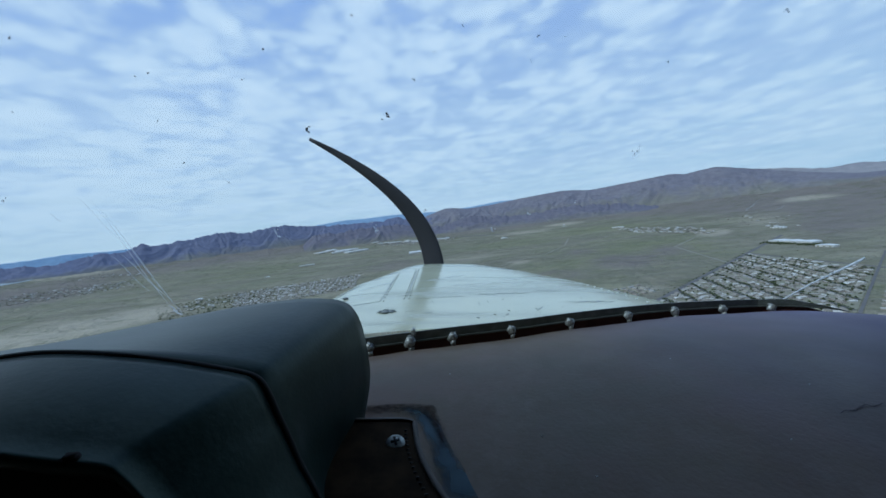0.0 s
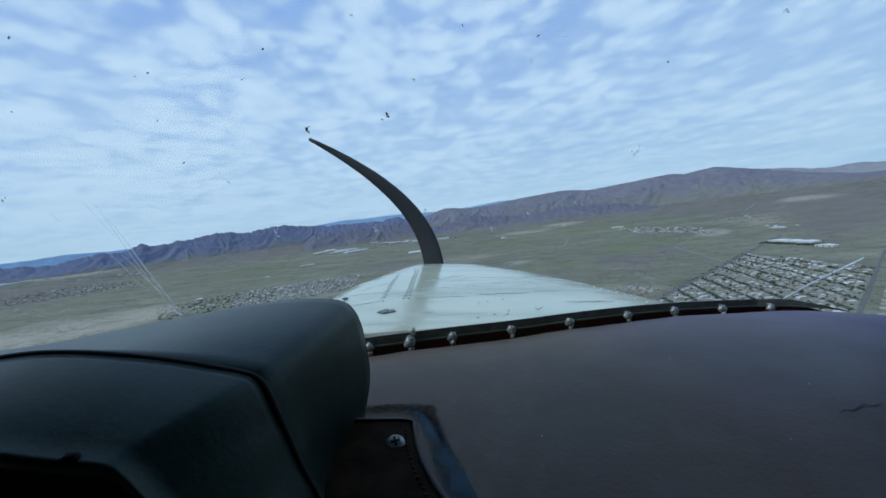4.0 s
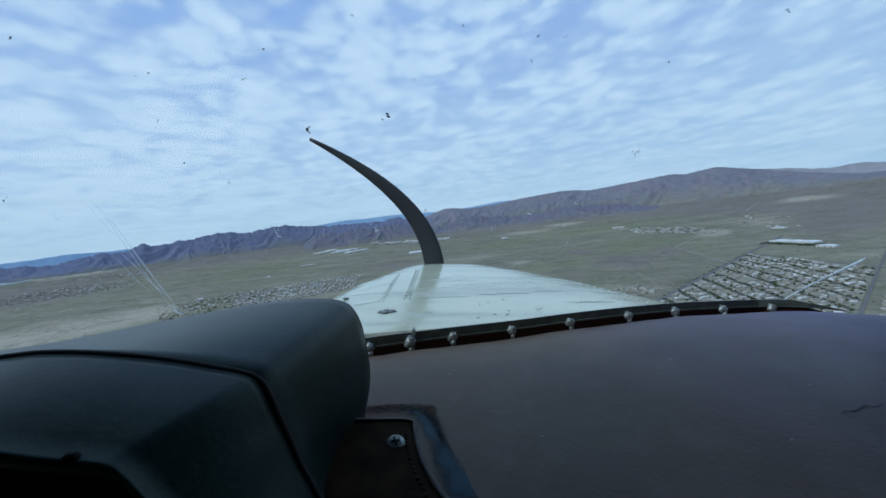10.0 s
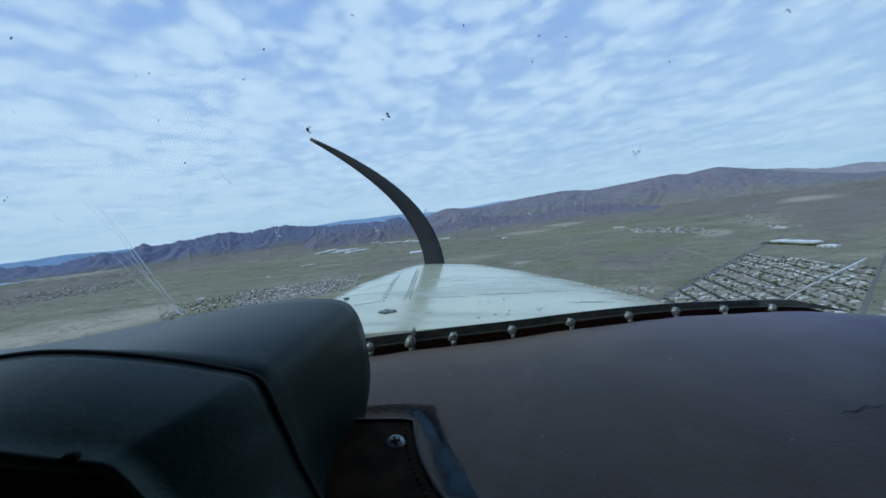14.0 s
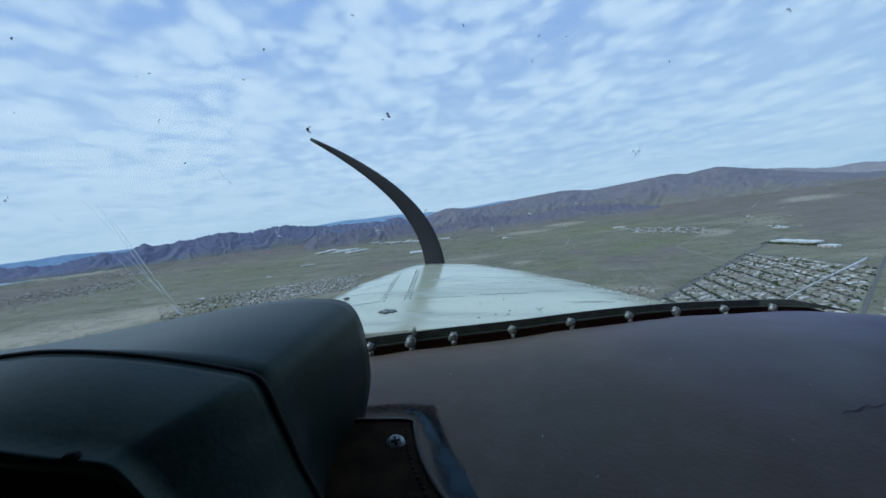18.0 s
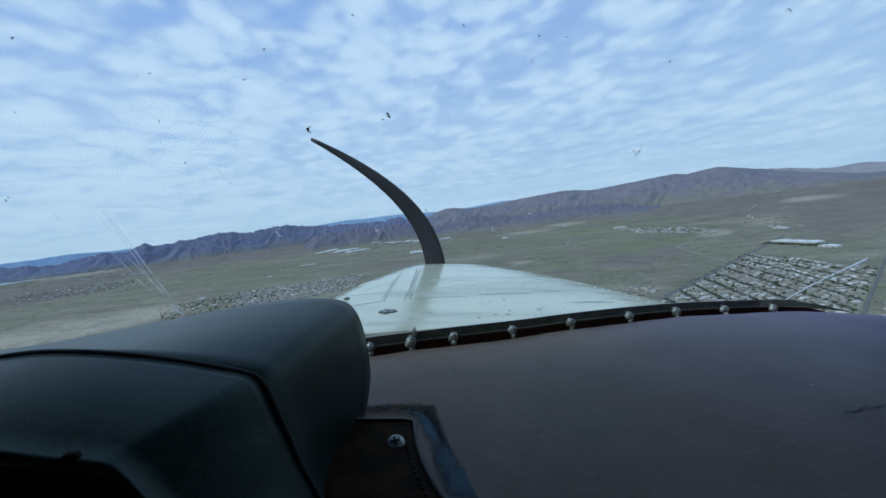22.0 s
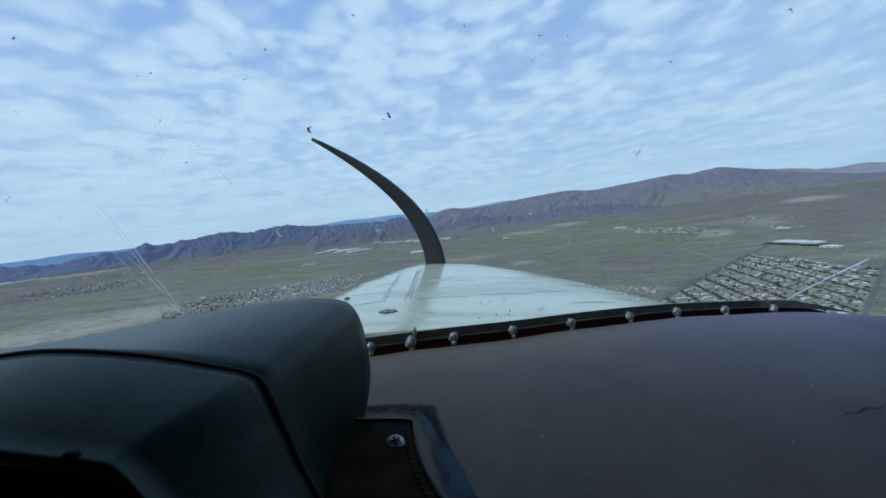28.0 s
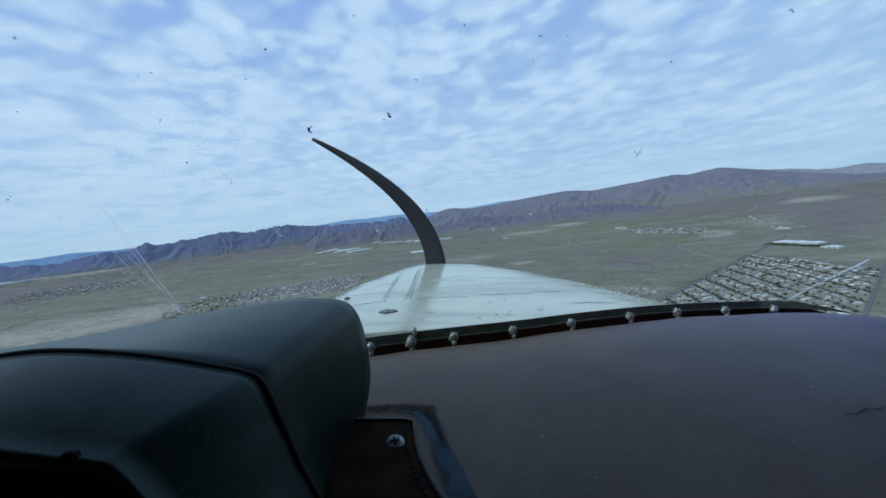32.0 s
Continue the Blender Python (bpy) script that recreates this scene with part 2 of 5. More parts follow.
def faint(name, c, amount, lit=True, grain=60.0):
    """A thin translucent smear or scratch on the windscreen."""
    m = bpy.data.materials.new(name)
    m.use_nodes = True
    t = m.node_tree
    t.nodes.clear()
    see, film, both, o = (t.nodes.new("ShaderNode" + n) for n in ("BsdfTransparent", "BsdfTranslucent" if lit else "BsdfDiffuse", "MixShader", "OutputMaterial"))
    film.inputs[0].default_value = (*c, 1)
    tc2, n = t.nodes.new("ShaderNodeTexCoord"), t.nodes.new("ShaderNodeTexNoise")
    n.inputs["Scale"].default_value = grain
    t.links.new(tc2.outputs["Object"], n.inputs["Vector"])
    mm = t.nodes.new("ShaderNodeMath")
    mm.operation = "MULTIPLY"
    mm.inputs[1].default_value = amount * 2
    t.links.new(n.outputs["Fac"], mm.inputs[0])
    fade, soften = t.nodes.new("ShaderNodeAttribute"), t.nodes.new("ShaderNodeMath")
    fade.attribute_name, soften.operation = "thin", "SUBTRACT"
    soften.use_clamp = True
    t.links.new(mm.outputs[0], soften.inputs[0]), t.links.new(fade.outputs["Fac"], soften.inputs[1])
    t.links.new(soften.outputs[0], both.inputs[0]), t.links.new(see.outputs[0], both.inputs[1])
    t.links.new(film.outputs[0], both.inputs[2]), t.links.new(both.outputs[0], o.inputs[0])
    return m


M_SOIL = soil()
# distance haze is put into the mountain rock colours
M_RANGE = rock("haze_purple_rock", (0.155, 0.172, 0.25), (0.19, 0.195, 0.26), (0.142, 0.154, 0.226))
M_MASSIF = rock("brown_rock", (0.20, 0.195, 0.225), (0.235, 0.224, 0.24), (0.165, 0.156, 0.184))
M_FAR = rock("haze_blue_rock", (0.30, 0.42, 0.56), (0.33, 0.44, 0.57), (0.27, 0.38, 0.52))
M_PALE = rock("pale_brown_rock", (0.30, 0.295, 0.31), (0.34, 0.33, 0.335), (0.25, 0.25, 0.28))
M_FOOT = rock("hazed_foothill_rock", (0.168, 0.162, 0.196), (0.195, 0.185, 0.208), (0.135, 0.129, 0.162))
M_ROAD = paint("asphalt", (0.125, 0.12, 0.115), (0.09, 0.088, 0.085), 0.9, 0.02)
M_STREET = paint("street_asphalt", (0.080, 0.082, 0.075), (0.06, 0.062, 0.056), 0.9, 0.05)
M_DIRT = paint("pale_dirt", (0.27, 0.25, 0.20), (0.17, 0.165, 0.12), 0.95, 0.012)
M_LOT = paint("town_soil", (0.225, 0.215, 0.15), (0.135, 0.14, 0.085), 0.95, 0.045)
M_WHITE = paint("white_sheet_roof", (0.68, 0.69, 0.67), (0.50, 0.51, 0.50), 0.5, 0.02)
M_HALL = paint("pale_hall_wall", (0.62, 0.60, 0.56), (0.5, 0.48, 0.45), 0.8, 0.05)
M_WALL = housing("house_wall", ((0.42, 0.38, 0.33), (0.30, 0.26, 0.22), (0.50, 0.49, 0.46), (0.26, 0.23, 0.20)))
M_ROOF = housing("house_roof", ((0.30, 0.27, 0.22), (0.18, 0.155, 0.125), (0.37, 0.355, 0.32), (0.17, 0.155, 0.125)))
M_HOMES = housing_many("far_house_roof", ((0.36, 0.33, 0.27), (0.18, 0.16, 0.13), (0.50, 0.49, 0.45), (0.3, 0.28, 0.24)))
M_LEAF = leaves()
# the sky's reflection is put into this pale water colour
M_WATER = plain("sky_pale_water", (0.42, 0.47, 0.48), 0.25, 0.0, 0.2, 0.004)
M_COWL = white_paint()
M_HOOD = vinyl("black_hood_vinyl", (0.0085, 0.0225, 0.0205), (0.0125, 0.0290, 0.0265), 0.35, 420.0, 0.27, 0.2, None, (0.028, 0.049, 0.046), (0.78, 1.0, 0.86))
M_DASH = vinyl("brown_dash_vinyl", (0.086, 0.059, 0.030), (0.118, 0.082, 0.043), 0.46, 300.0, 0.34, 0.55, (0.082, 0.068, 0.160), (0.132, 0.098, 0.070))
M_PIPING = plain("black_piping", (0.006, 0.010, 0.011), 0.8)
M_RUBBER = plain("black_rubber_trim", (0.085, 0.098, 0.086), 0.42, 0.0, 0.45, 70)
M_BLACK_SHADE = plain("black_gap_shade", (0.004, 0.003, 0.003), 0.95)
M_STEEL = plain("worn_steel", (0.52, 0.56, 0.53), 0.42, 0.4, 0.8, 420)
M_BRACKET = plain("brown_leather", (0.030, 0.0185, 0.009), 0.8, 0.0, 0.6, 70, 0.05)
M_RIM = plain("pale_leather_rim", (0.085, 0.072, 0.060), 0.7, 0.0, 0.4, 150)
M_BLADE = plain("black_blade_paint", (0.022, 0.022, 0.026), 0.6, 0.0, 0.3, 12)
M_LINER = plain("grey_headliner", (0.07, 0.068, 0.066), 0.9, 0.0, 0.15, 25)
M_ROD = plain("white_rod_paint", (0.72, 0.74, 0.74), 0.4, 0.0, 0.3, 120)
M_BUG = plain("dried_insect", (0.035, 0.035, 0.04), 0.8, 0.0, 0.4, 900)
M_TRIM_SHADE = plain("brown_gap_shade", (0.070, 0.024, 0.016), 0.9)
M_SEAM = plain("seam_dirt", (0.24, 0.27, 0.26), 0.8, 0.0, 0.5, 200)
M_SMUDGE = plain("grey_smudge", (0.30, 0.335, 0.31), 0.6, 0.0, 0.5, 120)
M_GLINT_STUD = plain("pale_glint_and_stud", (0.74, 0.77, 0.70), 0.3, 0.0, 0.2, 80)
M_GLASS = clear_pane()
M_SCRATCH = faint("scratch_haze", (0.85, 0.88, 0.92), 0.30)
M_SPLAT = faint("pale_insect_smear", (0.90, 0.93, 0.96), 0.55)
M_SCORE = faint("blue_score", (0.022, 0.022, 0.06), 0.45, False)
M_SMEAR = faint("blue_smear", (0.085, 0.118, 0.140), 1.1, False, 40.0)

M_DARK_FILM = faint("dark_film", (0.030, 0.022, 0.017), 0.62, False, 200.0)


# ---- mesh helpers ----
def mesh(name, verts, faces, mat, smooth=False):
    me = bpy.data.meshes.new(name)
    me.from_pydata([tuple(v) for v in verts], [], faces)
    me.materials.append(mat)
    if smooth:
        me.polygons.foreach_set("use_smooth", [True] * len(me.polygons))
    me.update()
    return me


def part_mesh(name, me, parent, label=""):
    ob = new(name, me)
    ob.parent = parent
    return tagged(ob, label) if label else ob


def part(name, bm, mat, parent, label="", smooth=True):
    me = bpy.data.meshes.new(name)
    bmesh.ops.recalc_face_normals(bm, faces=bm.faces)
    bm.to_mesh(me)
    bm.free()
    me.materials.append(mat)
    if smooth:
        me.polygons.foreach_set("use_smooth", [True] * len(me.polygons))
    return part_mesh(name, me, parent, label)


def grid(fn, nu, nv, close_u=False, caps=False):
    """A bmesh over (u, v) in 0..1 from fn(u, v)."""
    bm = bmesh.new()
    n = nu if close_u else nu + 1
    vs = [[bm.verts.new(fn(i / nu, j / nv)) for i in range(n)] for j in range(nv + 1)]
    for j in range(nv):
        for i in range(nu):
            k = (i + 1) % n
            bm.faces.new((vs[j][i], vs[j][k], vs[j + 1][k], vs[j + 1][i]))
    if caps:
        bm.faces.new(vs[0][::-1])
        bm.faces.new(vs[-1])
    return bm


def tube(points, radii, sides=8):
    bm = bmesh.new()
    rings = []
    for i, p in enumerate(points):
        a, b = Vector(points[max(i - 1, 0)]), Vector(points[min(i + 1, len(points) - 1)])
        way = (b - a).normalized()
        s = way.cross(Vector((0.3, 0.2, 1))).normalized()
        w = way.cross(s)
        r = radii[i] if isinstance(radii, (list, tuple)) else radii
        rings.append([bm.verts.new(Vector(p) + r * (math.cos(q) * s + math.sin(q) * w)) for q in (2 * math.pi * k / sides for k in range(sides))])
    for r0, r1 in zip(rings, rings[1:]):
        for k in range(sides):
            bm.faces.new((r0[k], r0[(k + 1) % sides], r1[(k + 1) % sides], r1[k]))
    bm.faces.new(rings[0][::-1]), bm.faces.new(rings[-1])
    return bm


def slab(x0, x1, y0, y1, z0, z1, bevel=0.0):
    bm = bmesh.new()
    bmesh.ops.create_cube(bm, size=1, matrix=Matrix.Translation(((x0 + x1) / 2, (y0 + y1) / 2, (z0 + z1) / 2)) @ Matrix.Diagonal((x1 - x0, y1 - y0, z1 - z0, 1)))
    if bevel:
        bmesh.ops.bevel(bm, geom=list(bm.edges), offset=bevel, segments=2, affect="EDGES")
    return bm


def blend(x, xs, ys):
    """Smooth interpolation through the values ys at xs."""
    if x <= xs[0]:
        return ys[0]
    for a, b, p, q in zip(xs, xs[1:], ys, ys[1:]):
        if x <= b:
            k = (x - a) / (b - a)
            return p + (q - p) * k
    return ys[-1]


def soft(x, xs, ys, w):
    return sum(blend(x + w * k, xs, ys) for k in (-1, -0.6, -0.25, 0, 0.25, 0.6, 1)) / 7


# ---- the valley ----
NEAR, REST = 1800.0, 2700.0


def folded(r):
    """The level distance that a place r metres off stands for; the far floor is drawn in and bent up to fit the
    camera's view.
    """
    return r if r <= NEAR else NEAR - REST * math.log(max(1 - (r - NEAR) / REST, 1e-6))


def height(r):
    return H * (1 - r / folded(r)) if r > NEAR else 0.0


def spot(az, el, lift=0.0):
    """The place on the valley floor that lies below the aircraft's level by -el degrees in the direction az."""
    far = H / math.tan(radians(-el))
    r = far if far <= NEAR else NEAR + REST * (1 - math.exp(-(far - NEAR) / REST))
    return Vector((r * math.sin(radians(az)), r * math.cos(radians(az)), height(r) + lift))


def relief(x, y):
    """Low rolling hills of the open desert, flat where things are built."""
    r, az = math.hypot(x, y), math.degrees(math.atan2(x, y))
    m = blend(az, (-14, -4, 17, 24), (0.0, 1.0, 1.0, 0.0)) * blend(r, (500, 800, 1700, 2150), (0.0, 1.0, 1.0, 0.0))
    if m <= 0:
        return 0.0
    p = Vector((x / 330, y / 330, 4.4))
    return m * 15.0 * (0.75 - abs(noise.noise(p)) * 1.5 + 0.35 * noise.noise(p * 2.1))


def on_ground(x, y, lift=0.0):
    return Vector((x, y, height(math.hypot(x, y)) + relief(x, y) + lift))


def from_level(x, y, lift=0.0):
    """The same for a place given by its level coordinates."""
    far = math.hypot(x, y)
    r = far if far <= NEAR else NEAR + REST * (1 - math.exp(-(far - NEAR) / REST))
    return on_ground(x * r / far, y * r / far, lift)


# (azimuth, elevation, half width, half height, strength) of tan flats, of brown gravel and painted far haze, and of
# grass
DRY = ((-53.5, -7.1, 5.0, 1.3, 0.9), (-45.3, -7.1, 5.6, 0.9, 0.9), (-49.2, -1.1, 4.5, 0.3, 1.0), (14.1, -2.8, 3.0, 0.2, 0.9), (8.3, -3.45, 5.0, 0.25, 0.8), (22.5, -1.7, 4.0, 0.5, 0.8),
       (40.8, -2.5, 2.5, 0.3, 1.0), (-0.7, -6.5, 5.0, 0.6, 0.5), (23.8, -12.8, 3.4, 0.7, 0.7), (32.1, -5.7, 1.7, 0.4, 1.3), (36.7, -4.7, 3.0, 0.7, 0.5), (7.0, -7.9, 2.5, 0.25, 0.7), (-30.0, -9.0, 9.0, 1.5, 0.5))
DARK = ((21.9, -8.9, 4.0, 0.9, 1.1), (27.0, -7.6, 3.0, 0.8, 0.7), (16.0, -7.2, 3.0, 0.6, 0.6), (-52.9, -2.8, 6.0, 0.9, 0.9), (-12.2, -6.1, 5.0, 0.8, 0.6), (42.6, -5.6, 3.5, 1.2, 0.8), (13.0, -10.5, 5.0, 1.2, 0.5), (4.0, -2.5, 9.0, 0.3, 0.5), (38.0, -1.9, 10.0, 1.6, 1.3), (24.0, -1.9, 8.0, 0.9, 1.1), (47.0, -3.2, 7.0, 1.6, 1.1), (8.0, -2.2, 8.0, 0.5, 0.6), (-30.0, -1.7, 22.0, 0.8, 0.9))


GREEN = ((24.8, -7.2, 9.7, 1.9, 0.6), (13.0, -9.5, 7.0, 1.6, 0.6), (-32.0, -4.0, 9.0, 1.2, 0.5), (6.0, -5.0, 9.0, 0.8, 0.5), (18.0, -4.0, 9.0, 0.6, 0.6))


def blotch(marks, az, el):
    return sum(k * math.exp(-((az - a) / w) ** 2 - ((el - e) / h) ** 2) for a, e, w, h, k in marks)


verts, faces, dryness, darkness, greenness = [(0, 0, 0)], [], [0.0], [0.0], [0.0]
NA = 540
radii_ground = [120 * 1.03 ** i for i in range(130)]
radii_ground = [r for r in radii_ground if r < 4430] + [4470.0]
for j, r in enumerate(radii_ground):
    for i in range(NA):
        q = 2 * math.pi * i / NA
        x, y = r * math.sin(q), r * math.cos(q)
        verts.append(on_ground(x, y))
        az, el = math.degrees(math.atan2(x, y)), -math.degrees(math.atan2(H, folded(r)))
        seen = abs(az) < 75
        dryness.append(blotch(DRY, az, el) if seen else 0.0)
        darkness.append(blotch(DARK, az, el) if seen else 0.0)
        greenness.append(blotch(GREEN, az, el) if seen else 0.0)
for i in range(NA):
    faces.append((0, 1 + (i + 1) % NA, 1 + i))
for j in range(len(radii_ground) - 1):
    for i in range(NA):
        a, b = 1 + j * NA + i, 1 + j * NA + (i + 1) % NA
        faces.append((a, b, b + NA, a + NA))
ground = new("ground", mesh("ground", verts, faces, M_SOIL, True))
for key, values in (("dry", dryness), ("dark", darkness), ("green", greenness)):
    ground.data.attributes.new(key, "FLOAT", "POINT").data.foreach_set("value", values)
tagged(ground, "olive and tan desert valley floor with scrub", "desert ground", kind="structure")


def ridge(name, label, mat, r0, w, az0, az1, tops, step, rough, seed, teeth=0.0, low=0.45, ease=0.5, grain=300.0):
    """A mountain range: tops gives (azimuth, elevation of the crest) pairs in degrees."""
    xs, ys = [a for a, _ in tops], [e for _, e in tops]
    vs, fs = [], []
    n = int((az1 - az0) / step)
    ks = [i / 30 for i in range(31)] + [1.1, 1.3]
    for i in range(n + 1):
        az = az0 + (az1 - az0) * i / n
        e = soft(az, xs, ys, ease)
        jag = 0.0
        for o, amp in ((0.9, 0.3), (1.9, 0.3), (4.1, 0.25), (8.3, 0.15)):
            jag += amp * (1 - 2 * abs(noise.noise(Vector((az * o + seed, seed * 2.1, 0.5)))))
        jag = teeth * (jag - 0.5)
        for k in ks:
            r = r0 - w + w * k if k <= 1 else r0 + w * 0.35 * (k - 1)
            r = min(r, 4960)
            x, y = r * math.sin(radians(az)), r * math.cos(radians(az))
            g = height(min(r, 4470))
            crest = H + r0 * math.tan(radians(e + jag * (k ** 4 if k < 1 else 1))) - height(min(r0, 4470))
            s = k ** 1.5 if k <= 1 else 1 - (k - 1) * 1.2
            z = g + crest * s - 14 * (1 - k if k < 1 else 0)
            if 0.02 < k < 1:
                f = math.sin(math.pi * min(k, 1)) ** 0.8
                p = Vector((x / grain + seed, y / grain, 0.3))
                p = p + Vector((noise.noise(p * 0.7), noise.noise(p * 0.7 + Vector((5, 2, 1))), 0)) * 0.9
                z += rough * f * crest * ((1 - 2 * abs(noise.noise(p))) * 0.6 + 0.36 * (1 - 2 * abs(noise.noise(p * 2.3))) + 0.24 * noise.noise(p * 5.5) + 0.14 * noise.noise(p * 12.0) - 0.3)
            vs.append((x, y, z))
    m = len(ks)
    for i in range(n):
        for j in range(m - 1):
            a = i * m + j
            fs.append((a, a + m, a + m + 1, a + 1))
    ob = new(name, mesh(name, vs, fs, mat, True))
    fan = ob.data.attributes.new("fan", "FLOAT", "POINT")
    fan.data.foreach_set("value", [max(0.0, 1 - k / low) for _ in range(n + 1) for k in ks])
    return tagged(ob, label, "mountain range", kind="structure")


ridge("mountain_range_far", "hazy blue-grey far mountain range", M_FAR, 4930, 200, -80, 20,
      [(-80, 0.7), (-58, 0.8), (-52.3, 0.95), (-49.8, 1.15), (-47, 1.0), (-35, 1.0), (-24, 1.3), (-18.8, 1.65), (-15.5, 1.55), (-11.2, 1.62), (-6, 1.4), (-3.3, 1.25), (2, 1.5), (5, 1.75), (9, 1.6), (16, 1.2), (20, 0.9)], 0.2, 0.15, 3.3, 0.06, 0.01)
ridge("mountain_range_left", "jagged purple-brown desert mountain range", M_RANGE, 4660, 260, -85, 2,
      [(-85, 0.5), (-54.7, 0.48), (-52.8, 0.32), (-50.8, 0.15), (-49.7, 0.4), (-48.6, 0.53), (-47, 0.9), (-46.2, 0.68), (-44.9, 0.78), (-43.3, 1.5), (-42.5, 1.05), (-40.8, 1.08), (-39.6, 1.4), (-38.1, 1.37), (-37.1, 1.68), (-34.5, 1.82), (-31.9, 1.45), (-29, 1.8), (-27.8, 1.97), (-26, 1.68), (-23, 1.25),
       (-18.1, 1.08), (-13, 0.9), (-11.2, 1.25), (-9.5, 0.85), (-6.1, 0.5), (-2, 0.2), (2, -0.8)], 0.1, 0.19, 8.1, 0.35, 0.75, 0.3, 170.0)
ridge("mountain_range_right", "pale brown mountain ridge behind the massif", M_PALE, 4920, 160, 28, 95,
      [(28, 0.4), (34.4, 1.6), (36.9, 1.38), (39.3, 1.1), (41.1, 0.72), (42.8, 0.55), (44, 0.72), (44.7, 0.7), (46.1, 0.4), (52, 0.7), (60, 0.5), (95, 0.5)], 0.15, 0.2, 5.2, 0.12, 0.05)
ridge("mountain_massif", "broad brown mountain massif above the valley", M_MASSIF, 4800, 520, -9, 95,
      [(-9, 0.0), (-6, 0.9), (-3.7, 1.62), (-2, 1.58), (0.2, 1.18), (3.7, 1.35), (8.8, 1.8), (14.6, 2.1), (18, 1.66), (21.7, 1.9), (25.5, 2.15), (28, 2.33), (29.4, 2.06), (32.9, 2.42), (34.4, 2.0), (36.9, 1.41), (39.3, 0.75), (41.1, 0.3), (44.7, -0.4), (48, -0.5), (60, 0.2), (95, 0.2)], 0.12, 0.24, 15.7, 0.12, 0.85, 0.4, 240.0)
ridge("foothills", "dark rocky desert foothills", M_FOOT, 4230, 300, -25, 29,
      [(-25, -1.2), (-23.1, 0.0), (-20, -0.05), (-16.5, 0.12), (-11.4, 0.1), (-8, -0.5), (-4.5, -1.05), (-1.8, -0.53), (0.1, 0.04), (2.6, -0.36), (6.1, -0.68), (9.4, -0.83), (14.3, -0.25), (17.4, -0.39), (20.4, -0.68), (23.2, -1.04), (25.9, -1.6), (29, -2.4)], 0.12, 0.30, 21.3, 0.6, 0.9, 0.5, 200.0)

# ---- the aircraft: x to its right, y ahead, z up, from the mounted eye ----
plane = new("light_aircraft")
plane.matrix_world = Matrix.Translation((0, 0, H)) @ pose(0, 0, 0, -4.567, 6.855, 4.004)
tagged(plane, "small white light aircraft with a dark cockpit glareshield", "aircraft")

TRIM_U = (-0.62, -0.20, 0.03, 0.19, 0.35, 0.50, 0.63, 0.76, 0.89, 1.0, 1.12, 1.25)
TRIM_V = (-0.325, -0.263, -0.234, -0.217, -0.195, -0.178, -0.1665, -0.1605, -0.156, -0.1585, -0.172, -0.205)


def trim(u, up=0.0, back=0.0):
    """A point of the windscreen's lower edge, by its bearing u = x / y."""
    y = 0.47 / (1 - 0.16 * min(u, 0.86)) - 0.16 * max(0.0, u - 0.86)
    return Vector((u * y, y - back, soft(u, TRIM_U, TRIM_V, 0.07) * y + up))


def edge(x):
    """The trim line's point at the lateral place x."""
    lo, hi = -0.62, 1.25
    for _ in range(24):
        m = (lo + hi) / 2
        if trim(m).x < x:
            lo = m
        else:
            hi = m
    return trim(lo)


# glareshield
def dash_point(u, v):
    uu = -0.62 + 1.87 * u
    e = trim(uu, -0.0080 + 0.005 * min(1, max(0, uu)), 0.008)
    k = v ** 1.2
    if uu > 1.02:
        e.x += (uu - 1.02) * 0.35
    near = Vector((e.x * 1.02, 0.02, e.z - 0.0285 - 0.03 * min(1, abs(e.x - 0.3))))
    p = e.lerp(near, k)
    p.z += 0.012 * math.sin(math.pi * min(1, v * 1.4)) - (0.006 * (1 - v * 12) if v < 0.083 else 0)
    p.z += 0.0012 * noise.noise(p * 14) + 0.0004 * noise.noise(p * 45)
    return p


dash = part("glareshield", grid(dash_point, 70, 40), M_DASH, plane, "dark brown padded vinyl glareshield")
part("panel_front", slab(-0.7, 0.75, -0.02, 0.015, -0.75, -0.17, 0.006), M_DASH, plane)

# windscreen trim and its screws
def band(u, v):
    """The flat retainer strip along the windscreen's foot, with a rolled lower lip."""
    q = trim(-0.45 + 1.57 * u)
    taper = min(1.0, max(0.05, (1 - u) * 8.5))
    tall = 0.0140 - 0.0035 * u
    out = ((0, 0.0), (0.0015, 0.001), (0.0015, 0.80), (0.0036, 0.84), (0.0036, 0.96), (0.002, 1.0), (-0.001, 1.0), (-0.0015, 0.0))
    k = v * len(out)
    i = int(k) % len(out)
    a, b = out[i], out[(i + 1) % len(out)]
    f = k - int(k)
    d, h = a[0] + (b[0] - a[0]) * f, a[1] + (b[1] - a[1]) * f
    return q + Vector((0, -d, (0.0107 - tall * h) * taper))


rubber = part("windscreen_trim", grid(lambda v, u: band(u, v), 8, 90, close_u=True, caps=True), M_RUBBER, plane, "black rubber windscreen trim with steel screws", smooth=False)


def channel(u, v):
    b = -0.62 + 1.74 * u
    q = trim(b, 0.006 - 0.016 * max(0.0, b - 0.92) / 0.2, -0.0025)
    return q + Vector((0, -0.004 * v, -0.08 * v * min(1.0, 0.2 + (1 - u) * 5)))


# dark brown sheet: the shade of the gap is put into its colour
part("retainer_channel", grid(channel, 90, 4), M_TRIM_SHADE, rubber, "dark brown sheet for the shaded gap below the trim")


